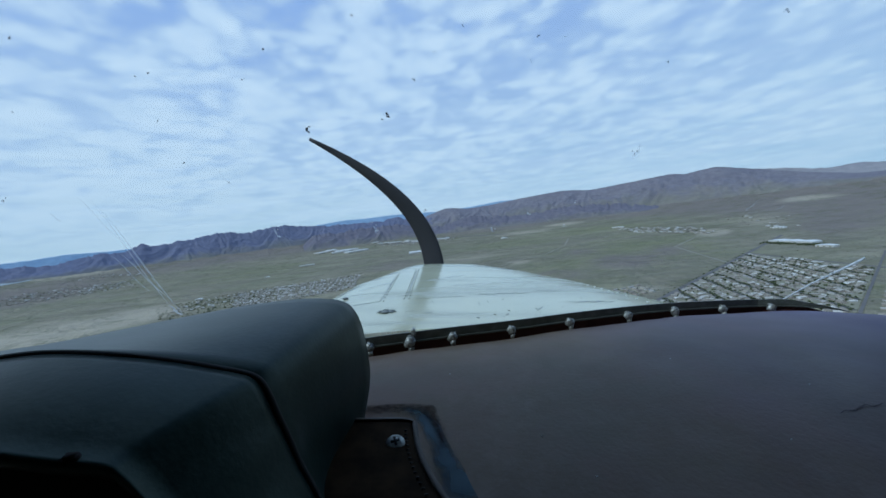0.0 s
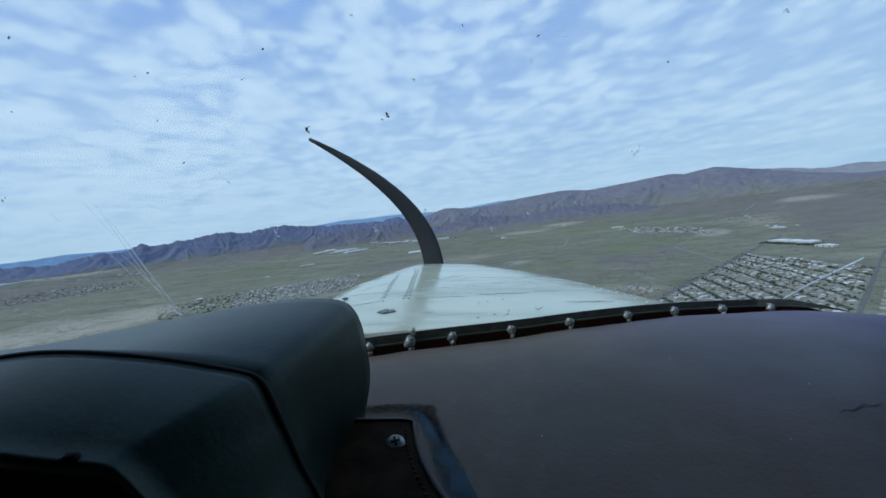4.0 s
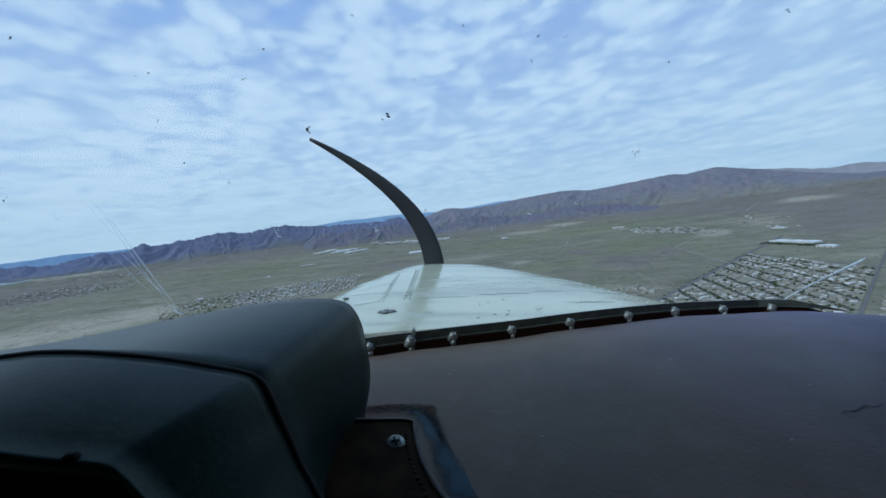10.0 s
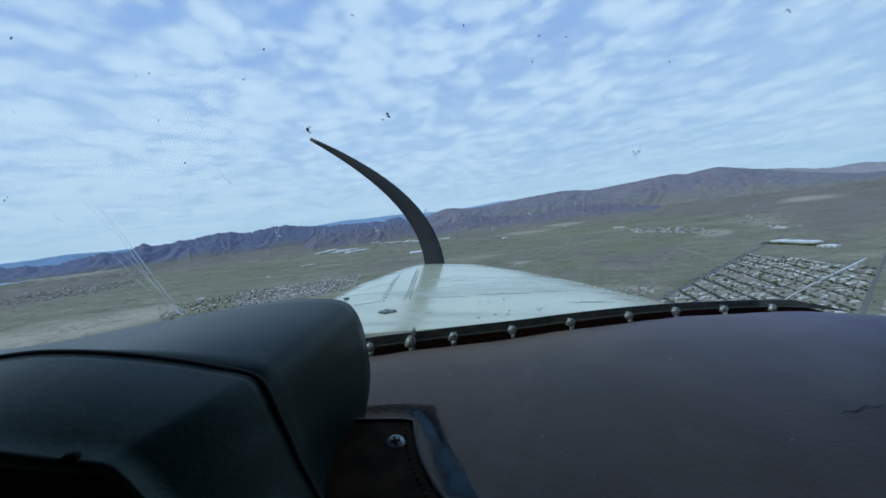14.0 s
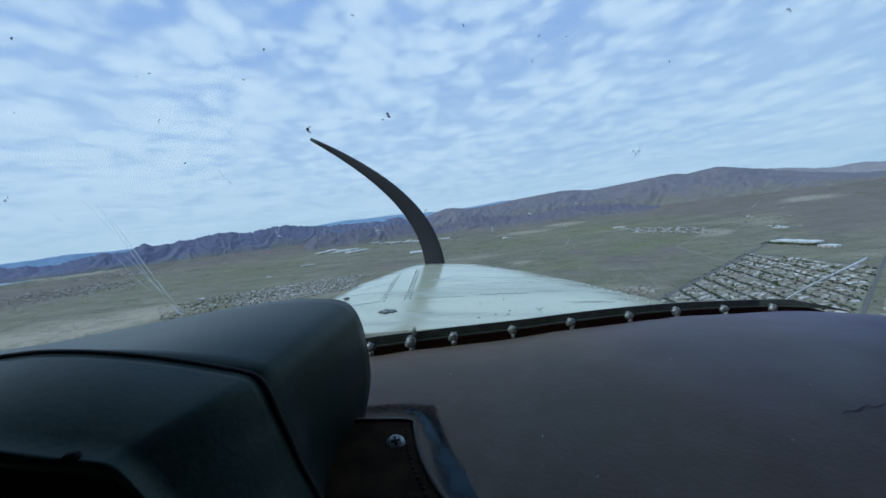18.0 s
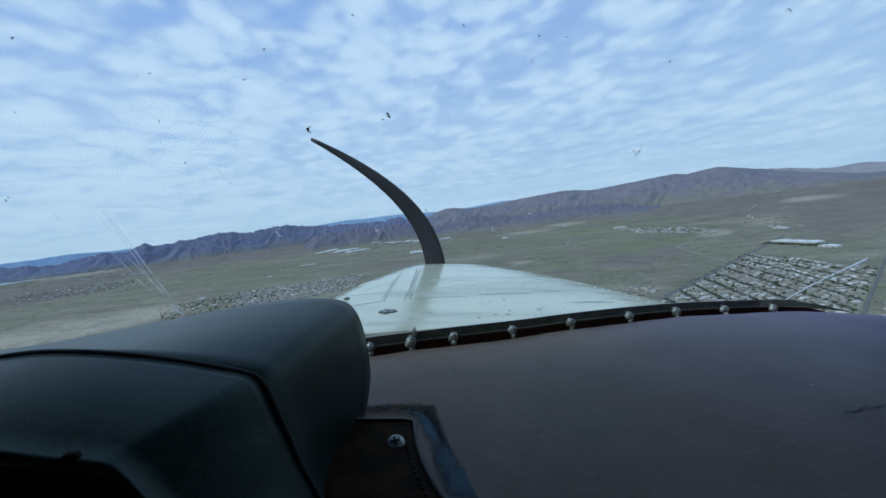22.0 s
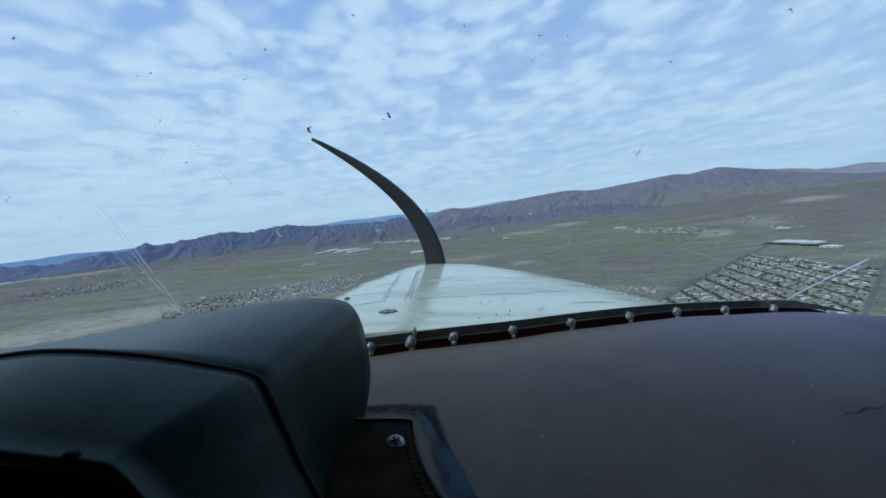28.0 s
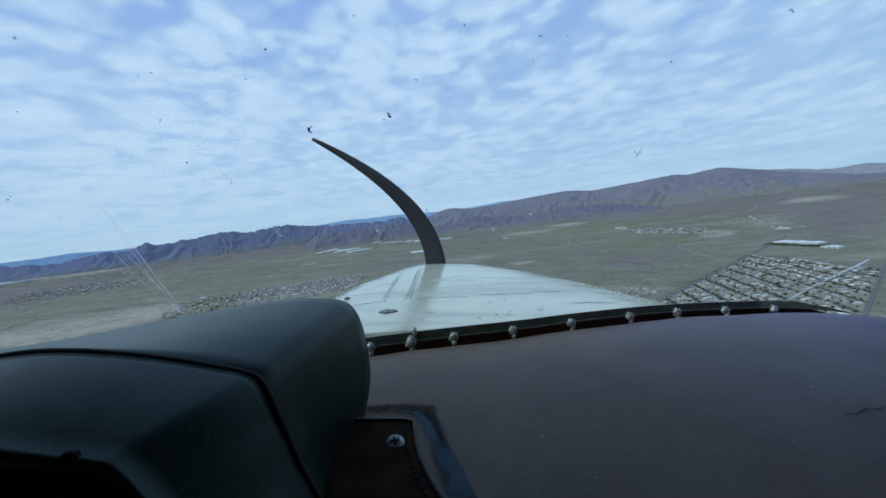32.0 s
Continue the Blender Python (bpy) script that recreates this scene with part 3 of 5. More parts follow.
def screw(name, at, size, parent, lean=0.0):
    """A rounded steel screw with a shank that looks out of the trim."""
    bm = bmesh.new()
    bmesh.ops.create_uvsphere(bm, u_segments=12, v_segments=8, radius=1, matrix=Matrix.Translation(at) @ pose(0, 0, 0, 0, lean, 0) @ Matrix.Diagonal((size, size * 0.7, size * 0.9, 1)))
    bmesh.ops.create_cone(bm, cap_ends=True, segments=6, radius1=size * 0.85, radius2=size * 0.7, depth=size * 0.5, matrix=Matrix.Translation(Vector(at) + Vector((size * 0.1, 0.001, size * 0.65))) @ pose(0, 0, 0, 15, lean + 8, 0))
    bmesh.ops.create_cone(bm, cap_ends=True, segments=8, radius1=size * 0.40, radius2=size * 0.55, depth=size * 0.9, matrix=Matrix.Translation(Vector(at) + Vector((size * 0.25, -size * 0.1, -size * 1.15))) @ pose(0, 0, 0, -10, lean, 0))
    for v in bm.verts:
        v.co += Vector((1, 0.4, 1)) * (size * 0.42 * noise.noise(v.co * 260))
    return part(name, bm, M_STEEL, parent)


for i, u in enumerate((-0.196, -0.087, 0.027, 0.186, 0.343, 0.50, 0.626, 0.756, 0.888)):
    screw("screw", trim(u, -0.001, 0.006), 0.0060 if i != 1 else 0.0070, rubber, 10 * math.sin(i * 2.3))


screw("screw", trim(-0.078, 0.0125, 0.004), 0.0036, rubber, 20)


# cowling
CY = (0.46, 0.62, 0.75, 1.05, 1.3, 1.45, 1.52)


def cowl_at(y):
    c = blend(y, CY, (0.145, 0.125, 0.115, 0.085, 0.06, 0.03, 0.02))
    w = blend(y, CY, (0.455, 0.435, 0.42, 0.37, 0.285, 0.22, 0.18))
    t = blend(y, CY, (-0.105, -0.100, -0.094, -0.079, -0.066, -0.060, -0.060))
    return c, w, t


def cowl_point(u, v):
    q = math.pi * (0.06 + 0.88 * u)
    c, w, t = cowl_at(0.55)
    x = c - w * math.copysign(abs(math.cos(q)) ** 0.55, math.cos(q))
    y0 = min(0.61, 0.488 + 0.21 * x)
    y = y0 + (1.52 - y0) * v
    c, w, t = cowl_at(y)
    q = math.pi * (0.06 + 0.88 * u)
    co, si = math.cos(q), math.sin(q)
    x = c - w * math.copysign(abs(co) ** 0.55, co)
    z = t - 0.36 + 0.36 * abs(si) ** 0.14
    if v > 0.97:
        z -= 0.03 * ((v - 0.97) / 0.03) ** 2
    return Vector((x, y, z))


def cowl_top(x, y, lift=0.0015):
    c, w, t = cowl_at(y)
    q = max(-0.98, min(0.98, (c - x) / w))
    co = math.copysign(abs(q) ** (1 / 0.55), q)
    return Vector((x, y, t - 0.36 + 0.36 * (1 - co * co) ** 0.07 + lift))


cowl = part("cowling", grid(cowl_point, 96, 60), M_COWL, plane, "glossy off-white cowling with dirt streaks")
part("nose_cap", grid(lambda u, v: Vector((0.02 + (cowl_point(u, 1).x - 0.02) * (1 - v), 1.52 + 0.05 * v, cowl_point(u, 1).z * (1 - v) - 0.4 * v)), 48, 6), M_COWL, cowl)


def seam(points, width, mat, name, ragged=False):
    """A strip on the cowling's top; a ragged one is thin, uneven and tapers to both ends."""
    bm = bmesh.new()
    rows = []
    m = len(points) - 1
    for i, (x, y) in enumerate(points):
        a, b = points[max(i - 1, 0)], points[min(i + 1, m)]
        d = Vector((b[0] - a[0], b[1] - a[1])).normalized()
        n = Vector((-d.y, d.x)) * width / 2
        if ragged:
            sway = (2.4 if width > 0.0035 else 0.5) * noise.noise(Vector((i * 0.35, width * 900, 1.0)))
            x, y = x + n.x * sway, y + n.y * sway
            n = n * (0.05 + math.sin(math.pi * i / m) ** 0.7) * (0.75 + 0.9 * noise.noise(Vector((i * 0.8, y * 30, 3.0))))
        rows.append([bm.verts.new(cowl_top(x + n.x * s, y + n.y * s, l)) for s, l in (((-1, 0.0003), (-0.6, 0.0006), (0.6, 0.0006), (1, 0.0003)) if ragged else ((-1, 0.0003), (-0.6, 0.0012), (0.6, 0.0012), (1, 0.0003)))])
    for r0, r1 in zip(rows, rows[1:]):
        for k in range(3):
            bm.faces.new((r0[k], r0[k + 1], r1[k + 1], r1[k]))
    return part(name, bm, mat, cowl)


def run(a, b, n):
    return [(a[0] + (b[0] - a[0]) * i / n, a[1] + (b[1] - a[1]) * i / n) for i in range(n + 1)]


SEAMS = (((-0.118, 0.70), (-0.140, 1.15)), ((-0.070, 0.715), (-0.085, 1.25)))
for a, b in SEAMS:
    seam(run(a, b, 22), 0.0030, M_SEAM, "seam", True)
seam(run((-0.118, 0.70), (-0.19, 0.655), 22), 0.0026, M_SMUDGE, "seam", True)
seam(run((-0.05, 0.715), (0.05, 0.735), 22), 0.0028, M_SMUDGE, "seam", True)
bm = bmesh.new()
bmesh.ops.create_uvsphere(bm, u_segments=6, v_segments=4, radius=0.0014)
rivet = bpy.data.meshes.new("rivet")
bm.to_mesh(rivet)
bm.free()
rivet.materials.append(plain("dark_rivet", (0.05, 0.06, 0.06), 0.6))
for s, (a, b) in enumerate(SEAMS):
    for x, y in run(a, b, 13 if s == 0 else 16):
        for off in ((0.006,) if s == 0 else (-0.004, 0.006)):
            part_mesh("rivet", rivet, cowl).location = cowl_top(x + off, y, 0.0008)
bm = bmesh.new()
bmesh.ops.create_uvsphere(bm, u_segments=8, v_segments=5, radius=0.0024, matrix=Matrix.Diagonal((1.3, 1, 0.5, 1)))
stud = bpy.data.meshes.new("stud")
bm.to_mesh(stud)
bm.free()
stud.materials.append(M_GLINT_STUD)
for x, y in run((0.392, 0.70), (0.372, 0.98), 8):
    part_mesh("rivet", stud, cowl).location = cowl_top(x, y, 0.0008)
bm = bmesh.new()
bmesh.ops.create_cone(bm, cap_ends=True, segments=14, radius1=0.010, radius2=0.008, depth=0.0016, matrix=Matrix.Translation(cowl_top(-0.09, 0.60, 0.0008)))
for i in range(7):
    q = i * 0.9
    bmesh.ops.create_icosphere(bm, subdivisions=1, radius=0.0028 + 0.001 * (i % 3), matrix=Matrix.Translation(cowl_top(-0.09 + 0.012 * math.cos(q), 0.60 + 0.010 * math.sin(q), 0.0008)) @ Matrix.Diagonal((1.5, 1.2, 0.45, 1)))
part("fastener", bm, M_SEAM, cowl, "dirty quarter-turn fastener")
bm = bmesh.new()
bmesh.ops.create_icosphere(bm, subdivisions=1, radius=0.006, matrix=Matrix.Translation(cowl_top(-0.20, 0.76, 0.002)) @ Matrix.Diagonal((1.2, 1.5, 0.5, 1)))
part("fastener", bm, M_SEAM, cowl)
for a, b, w in (((0.075, 0.755), (0.185, 0.775), 0.007), ((0.20, 0.80), (0.26, 0.80), 0.004), ((0.23, 0.675), (0.32, 0.685), 0.008), ((0.155, 0.60), (0.172, 0.63), 0.0022), ((0.066, 0.645), (0.067, 0.675), 0.0016), ((0.098, 0.565), (0.104, 0.575), 0.003), ((0.155, 0.578), (0.157, 0.590), 0.0018),
                ((-0.06, 0.60), (-0.045, 0.602), 0.002), ((-0.03, 0.585), (-0.015, 0.588), 0.002), ((0.33, 0.80), (0.40, 0.79), 0.003)):
    seam(run(a, b, 22), w, M_SMUDGE, "dirt_streak", True)
# pale strips: reflected glints painted onto the cowling
for a, b, w in (((-0.045, 0.96), (0.075, 1.10), 0.006), ((0.02, 0.88), (0.16, 0.93), 0.007), ((-0.05, 0.84), (0.10, 0.87), 0.004), ((0.16, 0.98), (0.22, 1.0), 0.006), ((-0.20, 0.86), (-0.13, 0.95), 0.004)):
    seam(run(a, b, 22), w, M_GLINT_STUD, "painted_glint", True)
random.seed(11)
bm = bmesh.new()
for i in range(26):
    y = random.uniform(0.53, 0.72)
    p = cowl_top(random.uniform(-0.1, 0.36), y, 0.0004)
    s = random.uniform(0.0005, 0.0016)
    bmesh.ops.create_icosphere(bm, subdivisions=1, radius=s, matrix=Matrix.Translation(p) @ Matrix.Diagonal((random.uniform(0.8, 2.2), 1, 0.3, 1)))
part("insect_marks", bm, M_SEAM, cowl)["kind"] = "stuff"

# propeller: a black blade before the nose, bent to fit the camera's view, and its opposite
prop = new("propeller")
prop.parent = plane


def blade_point(u, v, sign):
    hub = Vector((0.0, 1.64, -0.34))
    k = v
    # bend of the blade from root to tip, fitted to the camera's view
    x = -0.04 - 0.08 * k ** 1.0 - 0.47 * k ** 2.6 + 0.10 * math.sin(math.pi * k) * 0.55
    z = 0.03 + 0.80 * k ** 0.92
    d = 0.012
    x2 = -0.04 - 0.08 * (k + d) - 0.47 * (k + d) ** 2.6 + 0.055 * math.sin(math.pi * (k + d))
    z2 = 0.03 + 0.80 * (k + d) ** 0.92
    way = Vector((x2 - x, 0, z2 - z)).normalized()
    side = Vector((-way.z, 0, way.x))
    w = 0.043 * (1 - 0.93 * k ** 2.2) + 0.004
    q = 2 * math.pi * u
    p = Vector((x, 0, z)) + side * w * math.cos(q) + Vector((0, 1, 0)) * (0.012 * (1 - 0.7 * k) * math.sin(q) + 0.35 * w * math.cos(q))
    return hub + Vector((p.x * sign, p.y, p.z * sign))


for sign in (1, -1):
    part("blade", grid(lambda u, v: blade_point(u, v, sign), 16, 40, close_u=True, caps=True), M_BLADE, prop, "black painted propeller blade")
bm = bmesh.new()
bmesh.ops.create_uvsphere(bm, u_segments=24, v_segments=14, radius=1, matrix=Matrix.Translation((0, 1.64, -0.34)) @ Matrix.Diagonal((0.15, 0.2, 0.15, 1)))
part("spinner", bm, M_COWL, prop)

# rod aerial beside the windscreen
ROD = [Vector((u * y, y, v * y)) for u, v, y in ((0.903, -0.154, 0.560), (0.960, -0.121, 0.602), (1.015, -0.0906, 0.640), (1.054, -0.0737, 0.665), (1.062, -0.0695, 0.670), (1.143, -0.031, 0.730), (1.152, -0.0245, 0.736))]
rod = part("probe_rod", tube(ROD[:4], [0.0012, 0.0012, 0.0013, 0.0014], 8), M_ROD, plane, "thin white probe rod with a thicker tip")
part("probe_tip", tube(ROD[3:], [0.0014, 0.0021, 0.0022, 0.0013], 10), M_ROD, rod)
part("rod_clamp", slab(0.495, 0.522, 0.552, 0.566, -0.093, -0.082, 0.003), M_STEEL, rod)
bm = bmesh.new()
bmesh.ops.create_uvsphere(bm, u_segments=10, v_segments=6, radius=0.0034, matrix=Matrix.Translation(ROD[4]))
part("rod_joint", bm, M_STEEL, rod)

# instrument hood: control points (bearing, slope) x 1000 of its far edge, its piped seam and its near rim, from the flank over the corner along the top
FAR_EDGE = ((-283, -751), (-264, -677), (-233, -574), (-212, -459), (-197, -355), (-204, -278), (-220, -206), (-243, -161), (-273, -141), (-329, -134), (-406, -137), (-528, -152), (-682, -180), (-851, -213), (-1020, -247), (-1204, -278), (-1435, -321))
SEAM_LINE = ((-283, -828), (-339, -677), (-390, -582), (-424, -505), (-449, -452), (-467, -410), (-482, -379), (-496, -358), (-516, -343), (-551, -333), (-605, -323), (-697, -307), (-805, -293), (-912, -284), (-1020, -280), (-1143, -286), (-1358, -321))
NEAR_RIM = ((-467, -1089), (-559, -951), (-667, -828), (-743, -736), (-802, -674), (-843, -628), (-869, -604), (-888, -588), (-912, -578), (-943, -573), (-989, -568), (-1043, -564), (-1112, -556), (-1174, -548), (-1250, -539), (-1327, -531), (-1435, -525))


def hood_ring(line, c, drop=0.0, shrink=0.0):
    """A section of the hood on the oblique plane y = c / (1 - 0.2 u), rounded between its control points."""
    pts = []
    for u, v in line:
        u, v = u / 1000, v / 1000
        u, v = u + (-0.55 - u) * shrink, v + (-0.75 - v) * shrink
        y = c / (1 - 0.2 * u)
        pts.append(Vector((u * y, y, v * y - drop)))
    out = []
    n = len(pts)
    for i in range(n - 1):
        p0, p1, p2, p3 = pts[max(i - 1, 0)], pts[i], pts[i + 1], pts[min(i + 2, n - 1)]
        for k in range(5):
            f = k / 5
            out.append(0.5 * (2 * p1 + (p2 - p0) * f + (2 * p0 - 5 * p1 + 4 * p2 - p3) * f * f + (3 * p1 - p0 - 3 * p2 + p3) * f ** 3))
    return out + [pts[-1]]


def loft(rings):
    bm = bmesh.new()
    rows = [[bm.verts.new(p) for p in r] for r in rings]
    for a, b in zip(rows, rows[1:]):
        for i in range(len(a) - 1):
            bm.faces.new((a[i], a[i + 1], b[i + 1], b[i]))
    return bm


def between(a, b, steps, bulge):
    """Rings from a to b, swollen a little away from the hood's middle."""
    out = []
    mid = Vector((-0.16, 0.15, -0.16))
    for k in range(steps + 1):
        f = k / steps
        row = []
        for p, q in zip(a, b):
            r = p.lerp(q, f)
            row.append(r + (r - mid).normalized() * bulge * math.sin(math.pi * f))
        out.append(row)
    return out


far_ring, seam_ring, rim_ring = hood_ring(FAR_EDGE, 0.247), hood_ring(SEAM_LINE, 0.154), hood_ring(NEAR_RIM, 0.112)
tuck = hood_ring(SEAM_LINE, 0.1536, 0.0010)
hood = part("instrument_hood", loft([hood_ring(FAR_EDGE, 0.262, 0.0, 0.25), hood_ring(FAR_EDGE, 0.257, 0.0, 0.06), hood_ring(FAR_EDGE, 0.253, 0.0, 0.015)] + between(far_ring, seam_ring, 10, 0.0012) + [tuck]),
            M_HOOD, plane, "black vinyl instrument hood with a piped seam")
part("hood_cap", loft([tuck] + between(hood_ring(SEAM_LINE, 0.1530), rim_ring, 8, 0.0016) + [hood_ring(NEAR_RIM, 0.1105, 0.0010), hood_ring(NEAR_RIM, 0.1100, 0.0028), hood_ring(NEAR_RIM, 0.1125, 0.0042), hood_ring(NEAR_RIM, 0.1160, 0.0046)]),
     M_HOOD, hood)
# the shade under the rim is put into a near-black sheet
part("recess_shade", loft([hood_ring(NEAR_RIM, 0.1150, 0.0040), hood_ring(NEAR_RIM, 0.1300, 0.03), hood_ring(NEAR_RIM, 0.1300, 0.13)]), M_BLACK_SHADE, hood, "black sheet for the shade under the hood's rim")
part("piping", tube(hood_ring(SEAM_LINE, 0.1533, 0.0006), 0.0016, 8), M_PIPING, hood, "black piping along the hood's seam")
# a small black block stands in for the dark notch in the rim
bm = bmesh.new()
notch = Vector((-1.012, 1, -0.566)) * (0.1118 / 1.203)
bmesh.ops.create_cube(bm, size=1, matrix=Matrix.Translation(notch) @ pose(0, 0, 0, 10, 0, 12) @ Matrix.Diagonal((0.0036, 0.0030, 0.0020, 1)))
bmesh.ops.bevel(bm, geom=list(bm.edges), offset=0.0006, segments=2, affect="EDGES")
part("rim_notch", bm, M_BLACK_SHADE, hood)
loop = [Vector((-0.229 + 0.0085 * math.sin(q) + 0.002 * math.sin(2 * q), 1, -0.548 + 0.026 * math.cos(q))) * 0.205 for q in (k * math.pi / 7 for k in range(-1, 9))]
part("wire_loop", tube(loop, 0.0004, 6), M_PIPING, hood, "thin black wire loop")

# leather-covered bracket with a cross-head screw
def plate_point(u, v):
    top = Vector((-0.062 + 0.0445 * u, 0.216 + 0.001 * u, -0.1035 + 0.0005 * u))
    low = Vector((-0.066 + 0.085 * u, 0.112, -0.1085))
    p = top.lerp(low, v)
    p.x += 0.006 * math.sin(math.pi * min(1, v * 1.3)) * u * -1
    p.z += 0.0016 * (1 - (2 * u - 1) ** 6)
    return p


plate = part("bracket", grid(plate_point, 24, 30), M_BRACKET, plane, "brown leather-covered bracket with a steel screw")
part("stitched_rim", tube([plate_point(1, k / 14) + Vector((0.001, 0, 0.0005)) for k in range(15)], 0.0016, 8), M_RIM, plate)
LIP = ((0.0, -0.003), (0.0003, 0.0008), (0.0008, 0.0013), (0.0030, 0.0013), (0.0034, 0.0006), (0.0038, -0.006))
part("lip", grid(lambda u, v: plate_point(u, 0) + Vector((0, *LIP[round(v * 2)])), 12, 2), M_BRACKET, plate, "upturned leather lip")
# light caught by the lip's top is put into this paler material
part("lip_edge", grid(lambda u, v: plate_point(u, 0) + Vector((0, *LIP[2 + round(v * 3)])), 12, 3), M_RIM, plate, "grey lip top, painted paler where it catches light")
bm = bmesh.new()
for k in range(26):
    p = plate_point(0.90, 0.10 + 0.034 * k)
    bmesh.ops.create_cube(bm, size=1, matrix=Matrix.Translation(p + Vector((0, 0, 0.0006))) @ pose(0, 0, 0, 0, 0, 15) @ Matrix.Diagonal((0.0016, 0.0006, 0.0006, 1)))
part("stitching", bm, M_PIPING, plate)
centre = Vector((-0.0251, 0.1945, -0.1032))
bm = bmesh.new()
tilt = pose(0, 0, 0, 28, 0, 0)
bmesh.ops.create_uvsphere(bm, u_segments=20, v_segments=10, radius=1, matrix=Matrix.Translation(centre) @ tilt @ Matrix.Diagonal((0.0053, 0.0053, 0.0026, 1)))
head = part("cross_head_screw", bm, M_STEEL, plate, "cross-head steel screw")
bm = bmesh.new()
for q in (18, 108):
    bmesh.ops.create_cube(bm, size=1, matrix=Matrix.Translation(centre + Vector((0, -0.0009, 0.0022))) @ tilt @ pose(0, 0, 0, 0, 0, q) @ Matrix.Diagonal((0.0048, 0.0014, 0.0012, 1)))
part("screw_recess", bm, M_PIPING, plate)

def on_dash(u, v, lift=0.0006):
    """The glareshield's point on the bearing (u, v) from the eye."""
    a, b, step = 0.5, 0.33, 1 / 24
    for level in range(4):
        tries = [(a + i * step, b + j * step) for i in range(-12, 13) for j in range(-8, 9) if 0 <= a + i * step <= 1 and 0.02 <= b + j * step <= 0.9]
        a, b = min(tries, key=lambda q: (lambda p: (p.x / p.y - u) ** 2 + (p.z / p.y - v) ** 2)(dash_point(*q)))
        step /= 6
    return dash_point(a, b) + Vector((0, 0, lift))


def film_mark(name, line, mat, label):
    """A translucent mark on the glareshield along (bearing, slope, half width in metres), thin at its borders."""
    bm = bmesh.new()
    shape = bm.verts.layers.float.new("thin")
    mid = [(on_dash(u, v, 0.0010), w) for u, v, w in line]
    fine = [(mid[i][0].lerp(mid[i + 1][0], f / 4), mid[i][1] + (mid[i + 1][1] - mid[i][1]) * f / 4) for i in range(len(mid) - 1) for f in range(4)] + [mid[-1]]
    rows = []
    for i, (p, w) in enumerate(fine):
        d = fine[min(i + 1, len(fine) - 1)][0] - fine[max(i - 1, 0)][0]
        side = Vector((d.y, -d.x, 0)).normalized()
        end = max(0.0, 1 - min(i, len(fine) - 1 - i) / 4)
        row = []
        for k in range(-4, 5):
            q = bm.verts.new(p + side * (w * k / 4 * (1 + 0.3 * noise.noise(Vector((i * 0.5, k, 2.0))))))
            q[shape] = 1.2 * max(abs(k / 4) ** 1.7, end)
            row.append(q)
        rows.append(row)
    for r0, r1 in zip(rows, rows[1:]):
        for k in range(8):
            bm.faces.new((r0[k], r0[k + 1], r1[k + 1], r1[k]))
    return part(name, bm, mat, dash, label)


film_mark("dark_patch", ((-0.26, -0.445, 0.008), (-0.20, -0.438, 0.013), (-0.15, -0.434, 0.015), (-0.10, -0.434, 0.013), (-0.04, -0.435, 0.011), (-0.022, -0.47, 0.007), (0.0, -0.52, 0.006), (0.02, -0.57, 0.005)), M_DARK_FILM, "dark mark beside the bracket")
film_mark("dark_patch", ((-0.045, -0.50, 0.003), (-0.02, -0.56, 0.004), (0.005, -0.62, 0.005), (0.035, -0.69, 0.006)), M_DARK_FILM, "dark mark beside the bracket")
film_mark("worn_patch", ((-0.13, -0.440, 0.004), (-0.095, -0.438, 0.007), (-0.062, -0.446, 0.009), (-0.036, -0.475, 0.009), (-0.010, -0.530, 0.009), (0.015, -0.585, 0.010), (0.045, -0.645, 0.011), (0.078, -0.71, 0.012)), M_SMEAR, "worn blue-grey rub mark beside the bracket")

for u, v in ((0.27, -0.51), (0.02, -0.34), (0.62, -0.30), (1.0, -0.37), (0.42, -0.62), (-0.19, -0.66), (0.95, -0.52)):
    bm = bmesh.new()
    bmesh.ops.create_icosphere(bm, subdivisions=1, radius=0.0004, matrix=Matrix.Translation(on_dash(u, v, 0.0002)))
    part("lint", bm, M_ROD, dash, "pale fleck of lint")

rows = []
bm = bmesh.new()
for k in range(19):
    f = k / 18
    p = on_dash(1.083 + 0.121 * f, -0.452 + 0.025 * math.sin(f * 1.6) + 0.004 * math.sin(f * 14), 0.0005)
    w = 0.0008 * (0.15 + math.sin(math.pi * f) ** 0.6) * (1 + 0.6 * noise.noise(Vector((k * 0.7, 0, 2))))
    rows.append([bm.verts.new(p + Vector((0.3 * s * w, s * w, 0))) for s in (-1, 1)])
for r0, r1 in zip(rows, rows[1:]):
    bm.faces.new((r0[0], r0[1], r1[1], r1[0]))
part("scratch", bm, M_SCORE, dash, "dark blue scratch in the vinyl")

# windscreen: a sloping clear pane with insects and scratches on it
def on_pane(u, v, lift=0.0):
    y = (0.405 - lift) / (1 - 0.16 * u + 0.3 * v)
    return Vector((u * y, y, v * y))


def pane_point(a, b):
    u = -1.5 + 2.75 * a
    low = soft(u, TRIM_U, TRIM_V, 0.07) + 0.008
    return on_pane(u, low + (1.35 - low) * b)


